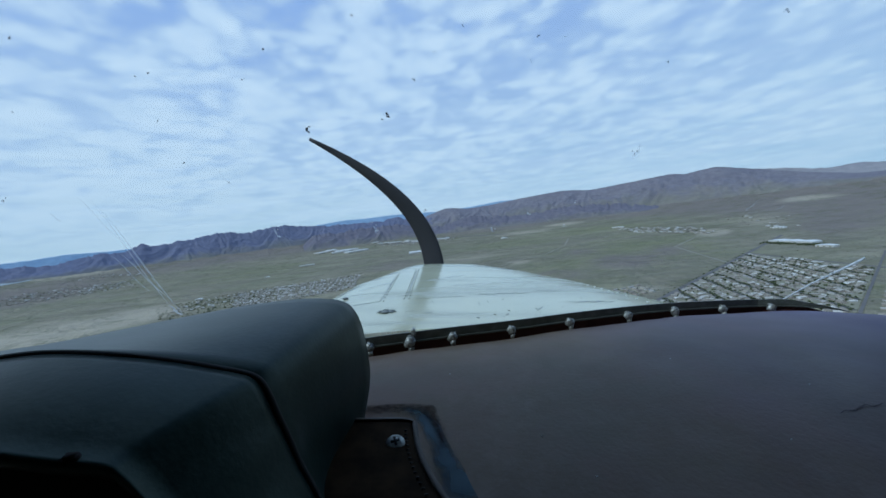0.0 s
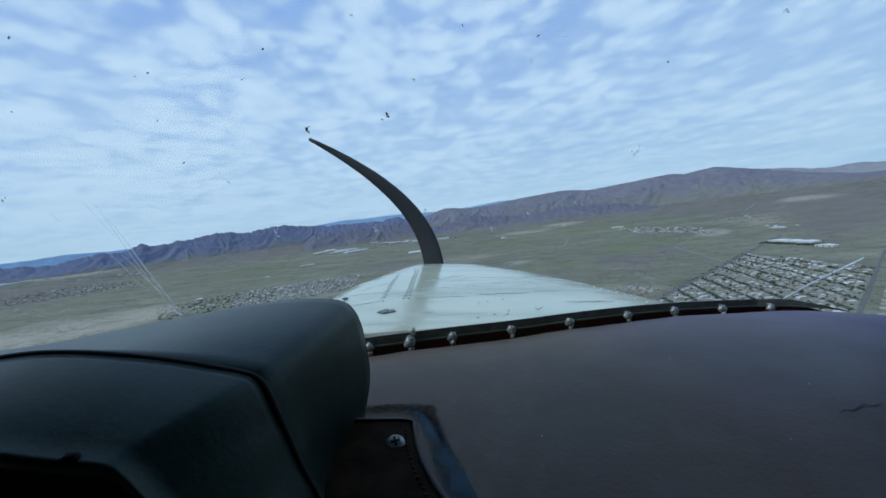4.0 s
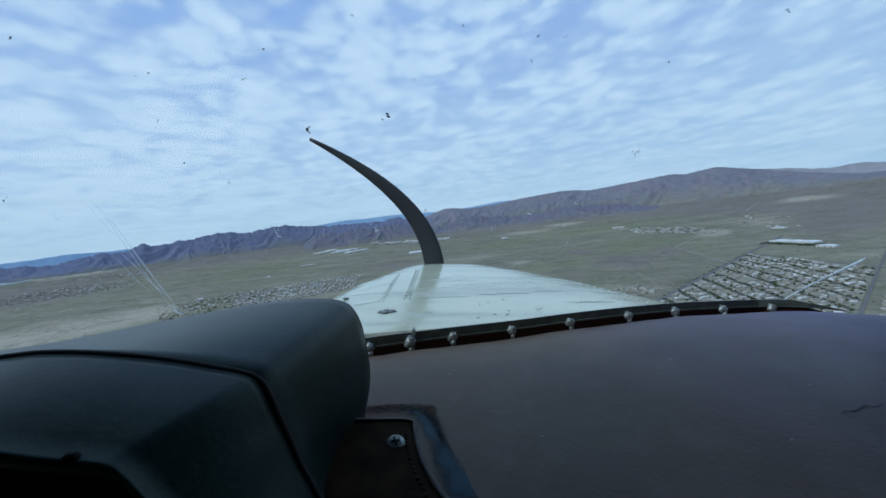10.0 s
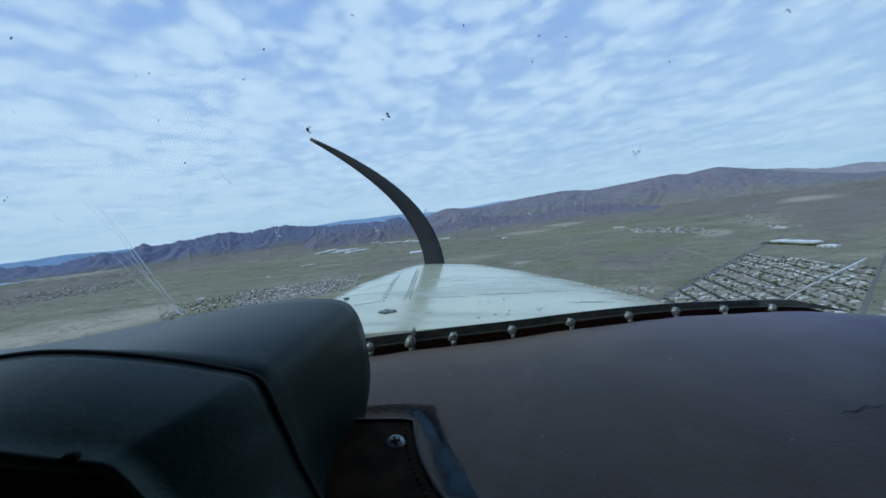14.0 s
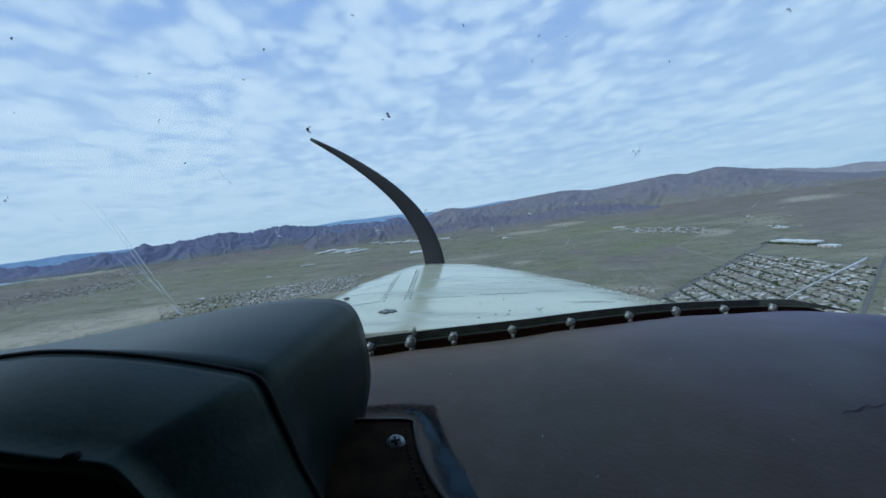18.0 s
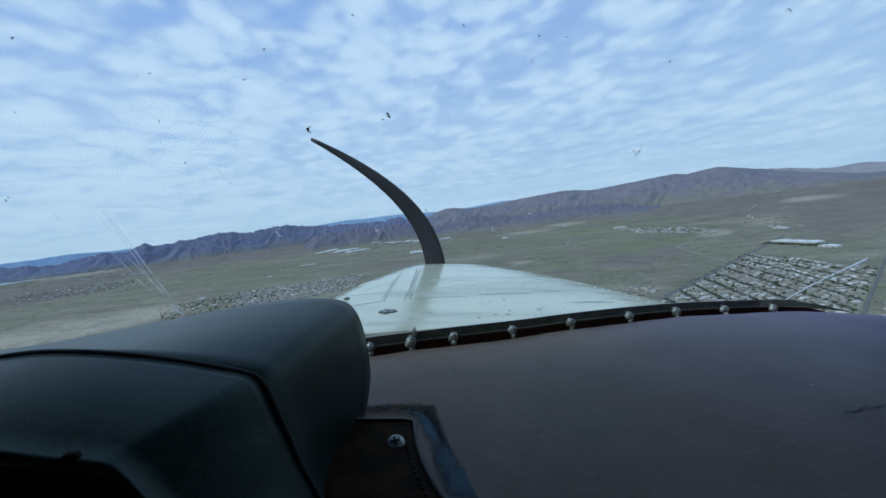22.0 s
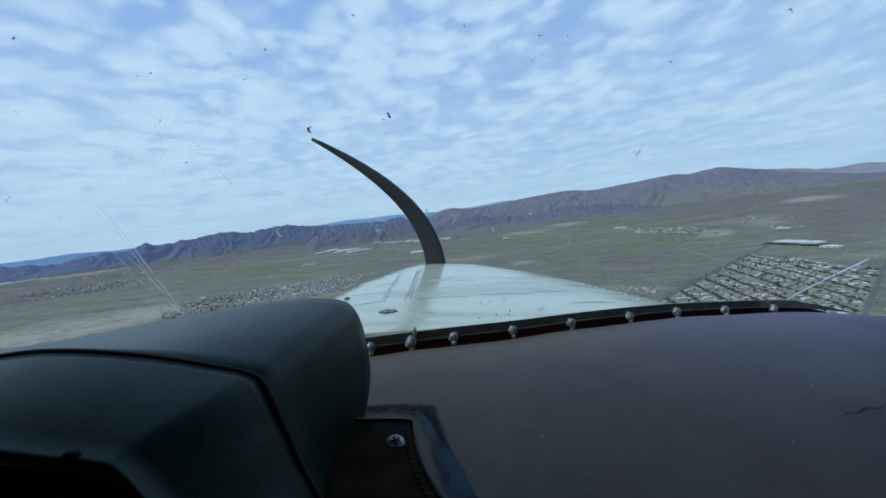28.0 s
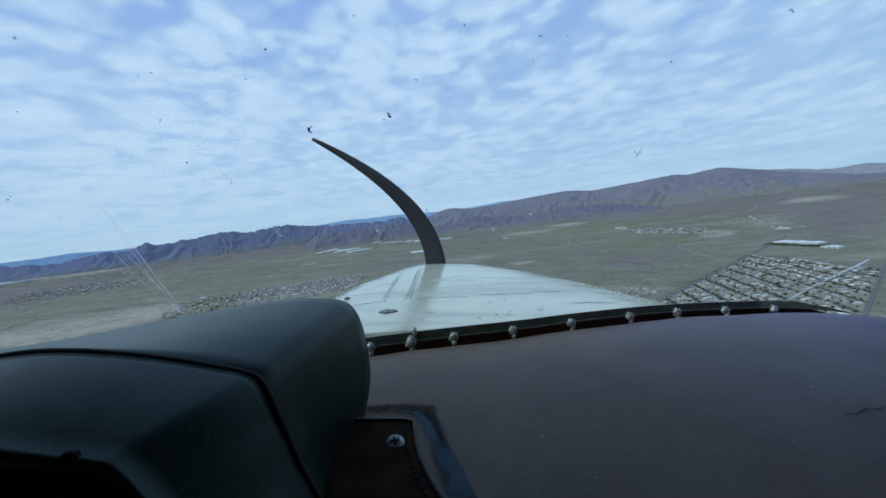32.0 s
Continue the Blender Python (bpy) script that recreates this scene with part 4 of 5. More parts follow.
pane = part("windscreen", grid(pane_point, 44, 8), M_GLASS, plane, "clear acrylic windscreen with insect marks and scratches")
pane.visible_shadow = False
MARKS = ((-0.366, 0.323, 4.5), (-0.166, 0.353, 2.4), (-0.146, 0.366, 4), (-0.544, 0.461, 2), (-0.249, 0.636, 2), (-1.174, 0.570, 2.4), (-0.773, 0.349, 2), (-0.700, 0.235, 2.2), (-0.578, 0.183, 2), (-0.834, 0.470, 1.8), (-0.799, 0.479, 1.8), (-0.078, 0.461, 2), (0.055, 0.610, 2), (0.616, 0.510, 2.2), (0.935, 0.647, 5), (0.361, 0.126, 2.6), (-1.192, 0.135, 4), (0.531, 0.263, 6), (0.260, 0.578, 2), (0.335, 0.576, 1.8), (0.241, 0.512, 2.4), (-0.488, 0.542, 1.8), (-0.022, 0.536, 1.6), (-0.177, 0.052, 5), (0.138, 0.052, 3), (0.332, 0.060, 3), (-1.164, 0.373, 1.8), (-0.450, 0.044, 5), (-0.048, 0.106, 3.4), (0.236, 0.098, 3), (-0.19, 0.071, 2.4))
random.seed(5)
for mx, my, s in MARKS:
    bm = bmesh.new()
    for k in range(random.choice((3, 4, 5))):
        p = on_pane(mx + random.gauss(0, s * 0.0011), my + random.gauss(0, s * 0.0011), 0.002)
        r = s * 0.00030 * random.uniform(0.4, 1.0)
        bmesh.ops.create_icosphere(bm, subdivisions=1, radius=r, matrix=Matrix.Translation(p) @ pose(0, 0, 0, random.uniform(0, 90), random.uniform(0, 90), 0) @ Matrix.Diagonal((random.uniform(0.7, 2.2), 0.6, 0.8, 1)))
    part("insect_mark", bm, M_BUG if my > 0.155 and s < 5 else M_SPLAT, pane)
# the last four are short pale insect smears, built like scratches
SCRATCHES = ((-0.951, 0.132, -0.743, -0.152, 0.0018), (-0.925, 0.106, -0.705, -0.177, 0.0025), (-0.897, -0.017, -0.797, -0.114, 0.0018), (-0.874, -0.011, -0.743, -0.134, 0.0018), (-1.066, 0.097, -1.032, 0.075, 0.0015), (-0.624, 0.223, -0.575, 0.180, 0.0015), (-0.989, 0.140, -0.866, 0.017, 0.0012), (0.826, 0.100, 0.862, 0.134, 0.0012), (0.903, 0.103, 0.934, 0.118, 0.0010), (-0.743, -0.152, -0.704, -0.180, 0.0037), (0.521, 0.246, 0.541, 0.284, 0.0050), (-0.190, 0.062, -0.172, 0.040, 0.0040), (-0.462, 0.058, -0.440, 0.030, 0.0022), (0.128, 0.058, 0.142, 0.046, 0.0030))
for x0, y0, x1, y1, wd in SCRATCHES:
    bm = bmesh.new()
    a, b = Vector((x0, y0)), Vector((x1, y1))
    n = (b - a).normalized()
    n = Vector((-n.y, n.x))
    rows = []
    for k in range(13):
        c = a.lerp(b, k / 12) + n * math.sin(k * 0.6) * 0.0018
        h = wd * math.sin(math.pi * (0.06 + 0.9 * k / 12)) * 0.9
        rows.append([bm.verts.new(on_pane(q.x, q.y, 0.001)) for q in (c - n * h, c + n * h)])
    for r0, r1 in zip(rows, rows[1:]):
        bm.faces.new((r0[0], r0[1], r1[1], r1[0]))
    part("scratch", bm, M_SCRATCH, pane)

# unseen cabin added behind the windscreen, closed to keep the dash and hood dark
def shell_point(u, v, grow=0.0):
    """The cabin's rounded skin from the windscreen bow back to the tail cone."""
    y = 0.06 - 2.1 * v
    k = 1 - 0.45 * max(0.0, v - 0.4) ** 1.3
    q = math.pi * (-0.18 + 1.36 * u)
    co, si = math.cos(q), math.sin(q)
    x = 0.07 + (0.88 + grow) * k * math.copysign(abs(co) ** 0.55, -co)
    z = -0.25 + ((0.74 if si > 0 else 0.85) + grow) * k * math.copysign(abs(si) ** 0.55, si)
    return Vector((x, y, z))


part("cabin_lining", grid(shell_point, 48, 20), M_LINER, plane, "grey cabin lining")
part("fuselage_skin", grid(lambda u, v: shell_point(u, v, 0.03), 48, 20), M_COWL, plane, "off-white painted fuselage skin")
# unseen strip added overhead to block sky light
part("windscreen_bow", grid(lambda u, v: Vector((-0.76 + 1.66 * u, 0.05 + 0.10 * v, 0.47 - 0.09 * v - 0.03 * math.sin(math.pi * v) - 0.10 * (2 * u - 1) ** 4)), 16, 6), M_LINER, plane)
back_ring = [shell_point(k / 40, 1.0) for k in range(41)]
hub = sum(back_ring, Vector()) / 41
part_mesh("rear_bulkhead", mesh("rear_bulkhead", back_ring + [hub], [(k, (k + 1) % 41, 41) for k in range(41)], M_LINER), plane)
part("cabin_floor", slab(-0.7, 0.84, -1.9, 0.0, -0.93, -0.88), M_LINER, plane)
# unseen roof sheet, drawn further forward on the right to darken the dash
part("cabin_roof", grid(lambda u, v: Vector((-0.80 + 1.74 * u, 0.04 + (0.16 + 0.22 * min(1.0, max(0.0, u * 2.6 - 1.0))) * v, 0.47 - 0.03 * v - 0.12 * (2 * u - 1) ** 6)), 16, 6), M_LINER, plane, "unseen roof sheet that keeps sky light off the dash")
# unseen panel added on the right to block light from the hood's flank
shield_outline = [(y, z) for y, z in ((-0.1, -0.30), (0.50, -0.30), (0.50, -0.02), (0.46, 0.12), (0.41, 0.28), (0.36, 0.45), (-0.1, 0.45))]
shield_n = len(shield_outline)
part_mesh("door_panel", mesh("door_panel", [(x, y, z) for x in (0.64, 0.67) for y, z in shield_outline],
                             [tuple(range(shield_n))[::-1], tuple(range(shield_n, 2 * shield_n))] + [(k, (k + 1) % shield_n, shield_n + (k + 1) % shield_n, shield_n + k) for k in range(shield_n)], M_LINER), plane, "unseen side panel that keeps light off the hood")
for x in (-0.8, 0.93):
    part("cabin_side_front", slab(x - 0.03, x + 0.03, 0.05, 0.40, -0.85, -0.20, 0.03), M_COWL, plane)

# ---- water ----
def patch(name, label, mat, az0, az1, el0, el1, lift, seed, category, n=40, wob=0.5):
    """An irregular flat patch on the valley floor between two azimuths."""
    vs, fs = [], []
    for i in range(n + 1):
        k = i / n
        az = az0 + (az1 - az0) * k
        mid = (el0 + (el1 - el0) * k)
        half = 0.5 * wob * (0.25 + 0.75 * math.sin(math.pi * k)) * (0.7 + 0.6 * noise.noise(Vector((k * 6 + seed, seed, 0))))
        half = max(half, 0.01)
        off = 0.25 * wob * noise.noise(Vector((k * 4 - seed, 2.2, seed)))
        for e in (mid + off - half, mid + off, mid + off + half):
            vs.append(spot(az, min(e, -0.25), lift))
    for i in range(n):
        for j in range(2):
            a = i * 3 + j
            fs.append((a, a + 3, a + 4, a + 1))
    ob = new(name, mesh(name, vs, fs, mat))
    return tagged(ob, label, category, kind="structure")


patch("water", "pale shining river reach in the valley", M_WATER, -57, -52.6, -1.25, -1.1, 3, 1.2, "water", wob=0.32)
patch("water", "pale shining river reach in the valley", M_WATER, -60, -55.5, -2.3, -2.05, 3, 4.2, "water", wob=0.22)


# ---- roads ----
def road(name, label, mat, pts, width, lift=0.6, category="road"):
    vs, fs = [], []
    line = []
    for (x0, y0), (x1, y1) in zip(pts, pts[1:]):
        n = max(2, int(math.hypot(x1 - x0, y1 - y0) / 40))
        line += [(x0 + (x1 - x0) * k / n, y0 + (y1 - y0) * k / n) for k in range(n)]
    line.append(pts[-1])
    for i, (x, y) in enumerate(line):
        a, b = line[max(i - 1, 0)], line[min(i + 1, len(line) - 1)]
        d = Vector((b[0] - a[0], b[1] - a[1])).normalized()
        for s in (-1, 1):
            vs.append(from_level(x - d.y * s * width / 2, y + d.x * s * width / 2, lift))
    for i in range(len(line) - 1):
        fs.append((2 * i, 2 * i + 1, 2 * i + 3, 2 * i + 2))
    return tagged(new(name, mesh(name, vs, fs, mat)), label, category, kind="structure")


A0 = Vector((491, 922))
E1 = Vector((0.748, 0.664))
E2 = Vector((0.10, -0.995))
S0, S1, T1 = -190, 605, 352                # the town along its road, and across


def town(s, t):
    p = A0 + E1 * s + E2 * t
    return p.x, p.y


road("road", "straight grey road along the edge of the town", M_ROAD, [town(-420, -14), town(1150, -14)], 12)
road("road", "grey road behind the town", M_ROAD, [town(S1 + 16, -14), town(S1 + 16, 640)], 10, 0.7)
road("road", "wide grey road beside the town", M_ROAD, [town(-420, T1 + 14), town(900, T1 + 14)], 5, 0.74)
corners = [town(s, t) for s, t in ((S0, -6), (S0 + 265, -6), (S0 + 530, -6), (S1 + 8, -6), (S1 + 8, T1 + 8), (S0 + 530, T1 + 8), (S0 + 265, T1 + 8), (S0, T1 + 8))]
town_soil = tagged(new("town_ground", mesh("town_ground", [on_ground(x, y, 0.4) for x, y in corners], [(0, 1, 6, 7), (1, 2, 5, 6), (2, 3, 4, 5)], M_LOT)), "bare tan soil of the town lots", "town ground", kind="structure")
SKEW = -0.45                               # of the streets against the town's border
STREETS = []                               # (start, first and last place across) of each street
for i in range(12):
    s = S0 + 30 + 82 * i
    t0, t1 = max(-6.0, (S1 + 2 - s) / SKEW), min(T1 + 6.0, (S0 + 2 - s) / SKEW)
    if t1 - t0 > 40:
        STREETS.append((s, t0, t1))
for i, (s, t0, t1) in enumerate(STREETS):
    road("street", "narrow asphalt street between houses", M_STREET, [town(s + SKEW * t0, t0), town(s + SKEW * t1, t1)], 7, 0.62 + 0.02 * i)
road("dirt_track", "pale dirt track over the desert", M_DIRT, [(120, 1690), (200, 1770), (391, 1955), (560, 2250), (700, 2700)], 9, 1.6, "track")
road("dirt_track", "pale dirt track over the desert", M_DIRT, [town(420, -20), (900, 1700), (1180, 2000)], 8, 0.8, "track")
road("dirt_track", "pale dirt track over the desert", M_DIRT, [(-2600, 2500), (-1200, 2700), (-300, 2450)], 10, 0.8, "track")
road("runway", "long grey asphalt runway in the valley", M_ROAD, [(-700, 5300), (420, 4100)], 70, 1.5, "runway")
road("taxiway", "dark airport apron", M_ROAD, [(-1250, 5100), (-420, 4450)], 130, 1.2, "apron")


# ---- houses ----
def house_meshes(kind):
    """Body and gabled roof of a low house standing on z = 0, its ridge along x."""
    lx, ly, hw, rise, eave = {"single": (15, 4.8, 3.0, 0.7, 0.4), "double": (13, 7.4, 3.0, 1.3, 0.5), "bungalow": (12, 9, 3.1, 1.9, 0.7)}[kind]
    a, b = lx / 2, ly / 2
    body = mesh("wall_" + kind, [(-a, -b, 0), (a, -b, 0), (a, b, 0), (-a, b, 0), (-a, -b, hw), (a, -b, hw), (a, b, hw), (-a, b, hw), (-a, 0, hw + rise), (a, 0, hw + rise)],
                [(0, 1, 5, 4), (2, 3, 7, 6), (1, 2, 6, 9, 5), (3, 0, 4, 8, 7)], M_WALL)
    p, q, z = a + eave, b + eave, hw - 0.1
    roof = mesh("roof_" + kind, [(-p, -q, z), (p, -q, z), (p, 0, z + rise + 0.3), (-p, 0, z + rise + 0.3), (-p, q, z), (p, q, z),
                                 (-p, -q, z + 0.25), (p, -q, z + 0.25), (p, 0, z + rise + 0.55), (-p, 0, z + rise + 0.55), (-p, q, z + 0.25), (p, q, z + 0.25)],
                [(6, 7, 8, 9), (9, 8, 11, 10), (0, 3, 2, 1), (3, 4, 5, 2), (0, 1, 7, 6), (4, 10, 11, 5), (1, 2, 8, 7), (2, 5, 11, 8), (0, 6, 9, 3), (3, 9, 10, 4)], M_ROOF)
    return body, roof


HOUSES = {k: house_meshes(k) for k in ("single", "double", "bungalow")}
LABELS = {"single": "narrow mobile home with a pale metal roof", "double": "wide mobile home with a shallow gabled roof", "bungalow": "low desert bungalow with a pitched roof"}
ORIGINALS = {}


def house(kind, at, turn, group):
    m = Matrix.Translation(at) @ pose(0, 0, 0, 0, 0, turn)
    if (kind, group) not in ORIGINALS:
        ob = new("house")
        for name, me in zip(("wall", "roof"), HOUSES[kind]):
            part_mesh(name, me, ob)
        tagged(ob, LABELS[kind], "house", group)
        ob.matrix_world = m
        ORIGINALS[kind, group] = ob
        return ob
    return copy_thing(ORIGINALS[kind, group], m)


FAR = {"v": [], "f": []}


def far_house(at, turn, kind, scale=1.0):
    """One more house of the joined far rows."""
    m = Matrix.Translation(at) @ pose(0, 0, 0, 0, 0, turn) @ Matrix.Scale(scale, 4)
    for me in HOUSES[kind][:2]:
        o = len(FAR["v"])
        FAR["v"] += [m @ v.co for v in me.vertices]
        FAR["f"] += [tuple(i + o for i in p.vertices) for p in me.polygons]


CROWNS = {"v": [], "f": []}
bm = bmesh.new()
bmesh.ops.create_icosphere(bm, subdivisions=1, radius=1)
BALL = [v.co.copy() for v in bm.verts]
BALL_F = [tuple(v.index for v in f.verts) for f in bm.faces]
bm.free()


def shrub(at, size):
    """A clump of three uneven leafy lobes on the ground."""
    for k in range(3):
        o = len(CROWNS["v"])
        c = Vector(at) + Vector((random.gauss(0, 0.45), random.gauss(0, 0.45), random.uniform(0.3, 0.9))) * size
        s = size * random.uniform(0.45, 0.8)
        CROWNS["v"] += [c + Vector((p.x, p.y, p.z * 0.9)) * s * random.uniform(0.7, 1.25) for p in BALL]
        CROWNS["f"] += [tuple(i + o for i in f) for f in BALL_F]


random.seed(21)
TURN = math.degrees(math.atan2(E1.y, E1.x))
count = 0
STREET_TURN = math.degrees(math.atan2(E2.y + SKEW * E1.y, E2.x + SKEW * E1.x))
for s, t0, t1 in STREETS:
    for side in (-1, 1):
        t = t0 + 12
        while t < t1 - 8:
            if random.random() < 0.86:
                kind = random.choice(("double", "double", "bungalow", "bungalow", "single"))
                x, y = town(min(S1 - 4, max(S0 + 4, s + SKEW * t + side * random.uniform(15, 23))), t + random.uniform(-2, 2))
                turn = STREET_TURN + random.choice((0, 0, 0, 90)) + random.gauss(0, 6)
                if count < 225:
                    house(kind, on_ground(x, y), turn, "houses of the town")
                else:
                    far_house(on_ground(x, y), turn, kind)
                count += 1
            if random.random() < 0.6:
                x, y = town(min(S1 - 4, max(S0 + 4, s + SKEW * t + side * random.uniform(31, 37))), t + random.uniform(-4, 4))
                far_house(on_ground(x, y), STREET_TURN + random.choice((0, 90)) + random.gauss(0, 6), random.choice(("double", "single")), 0.9)
            for _ in range(random.choice((0, 1, 1, 2))):
                x, y = town(min(S1, max(S0, s + SKEW * t + side * random.uniform(22, 36))), t + random.uniform(-9, 12))
                shrub(on_ground(x, y), random.uniform(1.2, 4.2))
            t += random.uniform(16, 20)
for s, t0, t1 in STREETS:
    t = t0
    while t < t1:
        if random.random() < 0.92:
            x, y = town(s + SKEW * t + random.choice((-6.0, 6.0, 6.0)) + random.gauss(0, 0.7), t)
            shrub(on_ground(x, y), random.uniform(1.4, 3.4))
        t += random.uniform(2.5, 5.0)
for k in range(230):
    f = random.uniform(-0.05, 1.35)
    x, y = 1160 + 35 * f + random.gauss(0, 12), 1530 - 150 * f + random.gauss(0, 12)
    shrub(on_ground(x, y), random.uniform(2.0, 5.0))
for k in range(70):
    x, y = town(random.uniform(-80, S1), -24 + random.gauss(0, 2))
    shrub(on_ground(x, y), random.uniform(1.0, 2.2))
for i in range(3):
    for j in range(11):
        x, y = town(80 + 34 * j + random.gauss(0, 2), T1 + 48 + 30 * i)
        house("double" if (i + j) % 3 else "single", on_ground(x, y), TURN + 90, "homes beyond the wide road")
        if random.random() < 0.6:
            shrub(on_ground(x + 9, y + 6), random.uniform(1.5, 3))
for i in range(6):
    for j in range(12):
        x, y = town(-232 - 36 * i + random.gauss(0, 1.5), 12 + 28 * j)
        far_house(on_ground(x, y), TURN + 90 + random.gauss(0, 3), "single" if (i + j) % 3 else "double")
        if random.random() < 0.35:
            shrub(on_ground(x + 8, y + 7), random.uniform(1.5, 3))
for i in range(4):
    for j in range(9):
        x, y = 250 + 24 * j + random.gauss(0, 1), 960 + 9 * j - 26 * i
        house("double" if (i + j) % 3 else "single", on_ground(x, y), 20 + 90 * (i % 2), "mobile homes beside the road")
        if random.random() < 0.4:
            shrub(on_ground(x + 9, y + 6), random.uniform(1.5, 3))


def cluster(c0, c1, c2, c3, nu, nv, jitter, keep, scale=1.0):
    """Rows of far houses over the quadrilateral with the corners c0 to c3."""
    c0, c1, c2, c3 = (Vector(c) for c in (c0, c1, c2, c3))
    turn = math.degrees(math.atan2((c1 - c0).y, (c1 - c0).x))
    for i in range(nu):
        for j in range(nv):
            u, v = (i + 0.5 + (0.12 if j % 2 else 0)) / nu, (j + 0.5) / nv
            p = c0.lerp(c1, u).lerp(c3.lerp(c2, u), v) + Vector((random.gauss(0, jitter), random.gauss(0, jitter)))
            if random.random() < keep:
                q = from_level(p.x, p.y)
                far_house(q, turn + random.choice((0, 90, 90)) + random.gauss(0, 4), random.choice(("single", "double", "bungalow")), scale)
            if random.random() < 0.45:
                shrub(from_level(p.x + random.gauss(0, 14), p.y + random.gauss(0, 14)), random.uniform(1.5, 3.5))


def lev(az, el):
    far = H / math.tan(radians(-el))
    return far * math.sin(radians(az)), far * math.cos(radians(az))


cluster(lev(-34.4, -6.6), lev(-17.4, -6.7), lev(-18.6, -8.6), lev(-35.5, -8.9), 34, 24, 4, 0.84)
cluster(lev(-41, -6.6), lev(-34.4, -6.6), lev(-35.0, -8.0), lev(-42, -7.5), 14, 9, 9, 0.45)
cluster(lev(21.0, -4.2), lev(30.7, -4.85), lev(31.9, -5.85), lev(23.6, -5.05), 26, 9, 9, 0.62, 1.25)
cluster(lev(-54, -2.4), lev(-45, -2.7), lev(-45, -3.5), lev(-54.5, -3.4), 40, 12, 26, 0.4, 1.2)
cluster(lev(-48.9, -1.6), lev(-42.3, -1.95), lev(-42.4, -2.3), lev(-48.9, -2.0), 24, 4, 60, 0.3, 1.4)
cluster(lev(34.1, -3.8), lev(39.1, -4.4), lev(39.3, -5.7), lev(34.1, -5.0), 14, 5, 40, 0.3, 1.3)
cluster(lev(-15.5, -2.45), lev(-2.0, -3.05), lev(-3.0, -3.3), lev(-11.8, -3.15), 40, 4, 20, 0.5, 1.2)
for k in range(420):
    az, el = random.uniform(-43, -30), random.uniform(-8.6, -6.5)
    shrub(from_level(*lev(az, el)), random.uniform(1.5, 3.6))
for k in range(300):
    az, el = random.uniform(-56, -43), random.gauss(-2.9, 0.3)
    shrub(from_level(*lev(az, min(el, -1.9))), random.uniform(1.5, 3.6))
rows_ob = new("far_houses", mesh("far_houses", FAR["v"], FAR["f"], M_HOMES))
tagged(rows_ob, "rows of far low houses with pale roofs", "houses", kind="stuff")


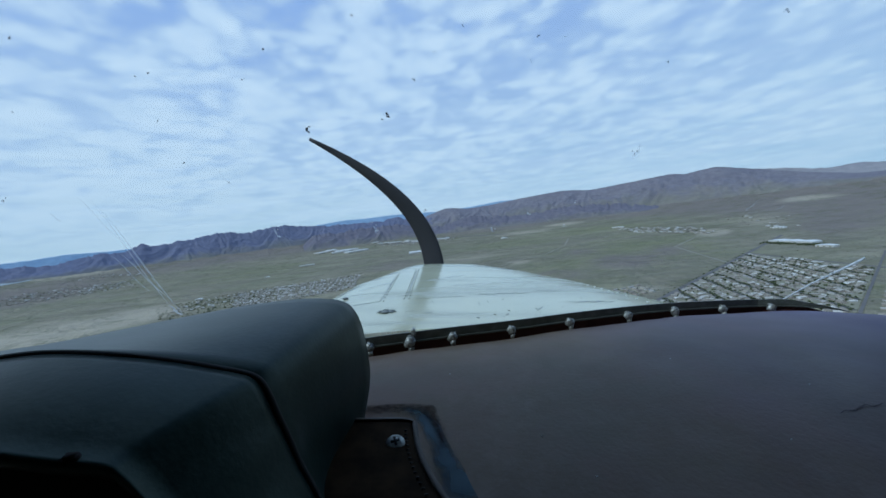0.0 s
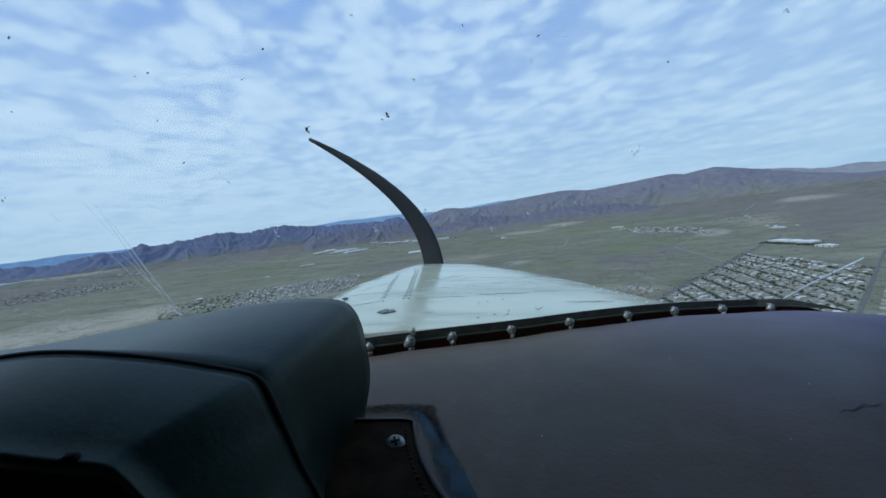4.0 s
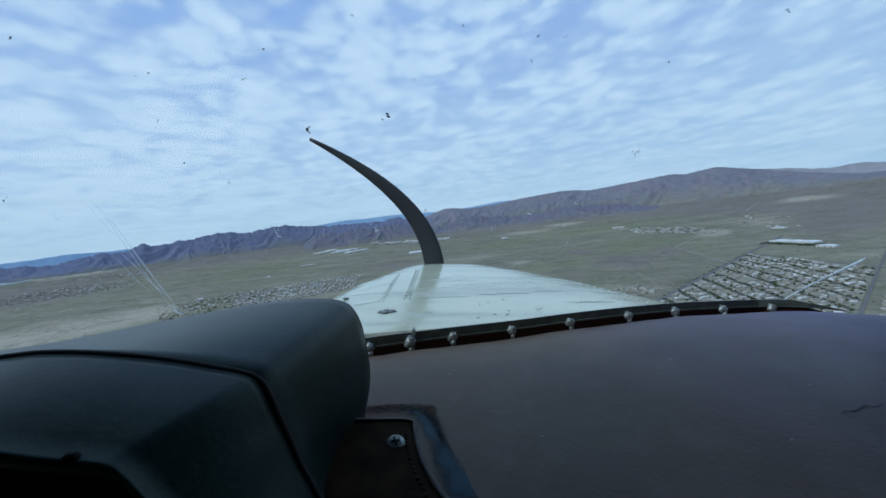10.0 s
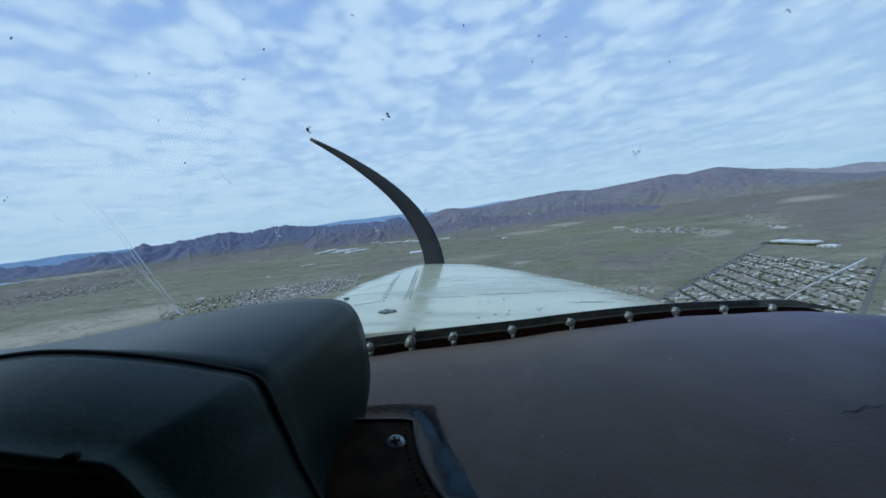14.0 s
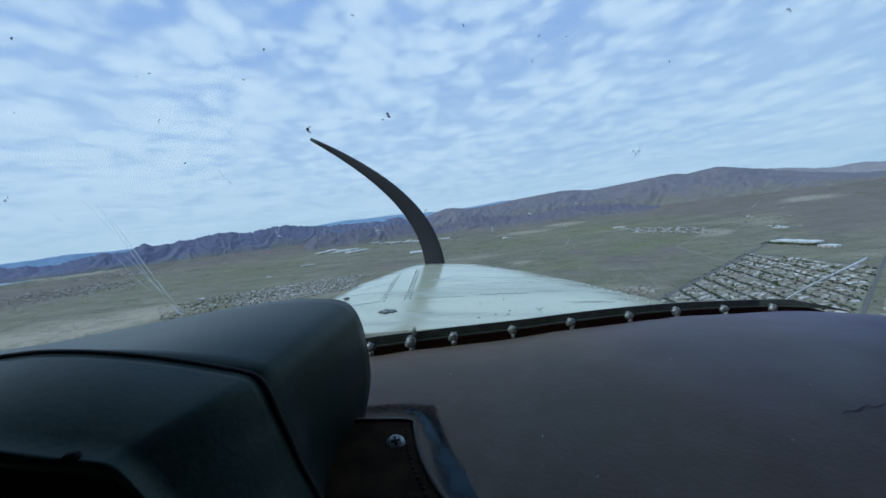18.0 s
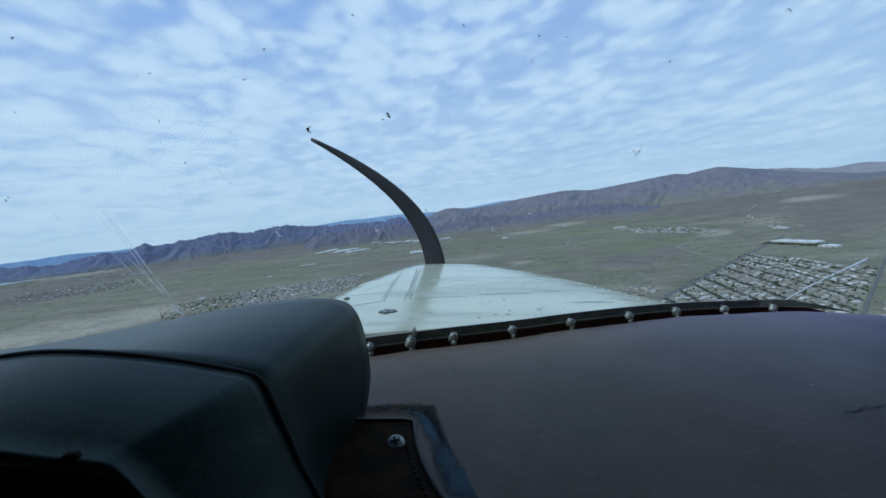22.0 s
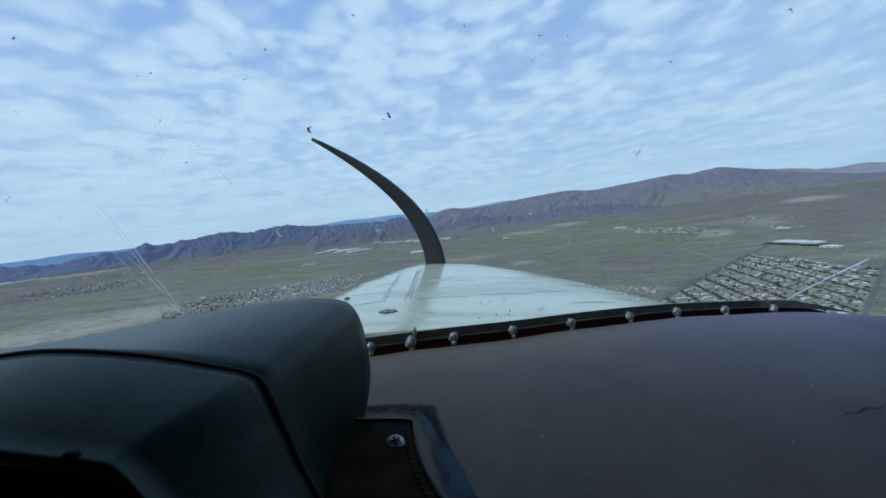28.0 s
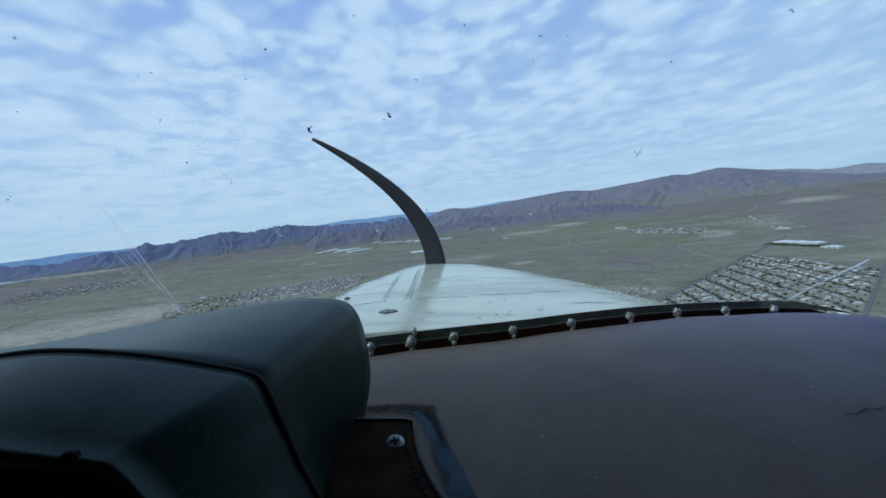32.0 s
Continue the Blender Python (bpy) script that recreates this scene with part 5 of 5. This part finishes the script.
# ---- halls and hangars ----
def hall(x, y, lx, ly, h, turn, label, group="", roofs=1):
    """A flat or multi-gabled hall with walls, a roof with a parapet, and doors."""
    far = math.hypot(x, y)
    at = from_level(x, y)
    k = at.to_2d().length / far
    ob = new("warehouse")
    ob.matrix_world = Matrix.Translation(at) @ pose(0, 0, 0, 0, 0, turn) @ Matrix.Scale(k, 4)
    part("wall", slab(-lx / 2, lx / 2, -ly / 2, ly / 2, -1, h), M_HALL, ob, smooth=False)
    for i in range(roofs):
        a, b = -lx / 2 + lx * i / roofs, -lx / 2 + lx * (i + 1) / roofs
        bm = bmesh.new()
        v = [bm.verts.new(p) for p in ((a - 0.5, -ly / 2 - 0.6, h), (b + 0.3, -ly / 2 - 0.6, h), (b + 0.3, ly / 2 + 0.6, h), (a - 0.5, ly / 2 + 0.6, h),
                                       ((a + b) / 2, -ly / 2 - 0.6, h + 2.2), ((a + b) / 2, ly / 2 + 0.6, h + 2.2))]
        for f in ((0, 4, 5, 3), (4, 1, 2, 5), (0, 1, 4), (2, 3, 5), (3, 2, 1, 0)):
            bm.faces.new([v[i2] for i2 in f])
        part("roof", bm, M_WHITE, ob, smooth=False)
    for i in range(max(2, int(lx / 14))):
        x0 = -lx / 2 + (i + 0.3) * lx / max(2, int(lx / 14))
        part("door", slab(x0, x0 + 5, -ly / 2 - 0.12, -ly / 2 - 0.02, 0, min(4.5, h - 0.6)), M_LOT, ob, smooth=False)
    return tagged(ob, label, "warehouse", group)


hall(1205, 1465, 150, 44, 9, -76, "long white warehouse behind the town", roofs=3)
hall(1188, 1318, 52, 24, 6, -76, "white warehouse behind the town")
hall(*lev(-7.7, -4.62), 215, 120, 10, 9, "long white hall standing alone in the desert", roofs=4)
for az, el, lx, ly in ((-22.5, -2.75, 120, 190), (-21.2, -2.62, 130, 260), (-20.0, -3.0, 120, 200), (-19.0, -2.86, 160, 260), (-17.4, -3.2, 140, 220), (-18.6, -3.28, 90, 120)):
    hall(*lev(az, el), lx, ly, 12, -8 + 55 * math.sin(az * 7), "wide white industrial hall in the desert", "industrial halls", 2)
random.seed(8)
for i in range(18):
    k = i / 17
    hall(*lev(-15.0 + 11.5 * k + random.gauss(0, 0.25), -2.45 - 0.55 * k + random.gauss(0, 0.07)), random.uniform(50, 120), random.uniform(40, 90), random.uniform(7, 11), -28, "pale airport hangar beside the apron", "airport hangars")
hall(*lev(5.3, -3.98), 60, 50, 7, 20, "small white hut in the desert")
hall(*lev(-24.9, -4.27), 120, 26, 5, 14, "narrow white shed in the desert")
hall(*lev(21.3, -4.1), 90, 40, 7, -30, "small white shed near far houses")
hall(*lev(-38.6, -6.5), 30, 20, 5, 10, "small white hut in the desert")
hall(*lev(38.2, -5.6), 60, 26, 5, -70, "small white hut in the desert")
hall(*lev(-30.3, -5.1), 30, 14, 5, 10, "small white hut in the desert")

# scrub over the near desert
random.seed(33)
for i in range(4200):
    q = radians(random.uniform(-58, 58))
    r = random.uniform(380, 2300)
    x, y = r * math.sin(q), r * math.cos(q)
    if noise.noise(Vector((x / 260, y / 260, 7.7))) > random.uniform(-0.35, 0.25):
        shrub(on_ground(x, y), random.uniform(0.6, 1.6))
scrub = new("desert_scrub", mesh("desert_scrub", CROWNS["v"], CROWNS["f"], M_LEAF))
tagged(scrub, "dark green desert shrubs and small trees", "shrubs", kind="stuff")
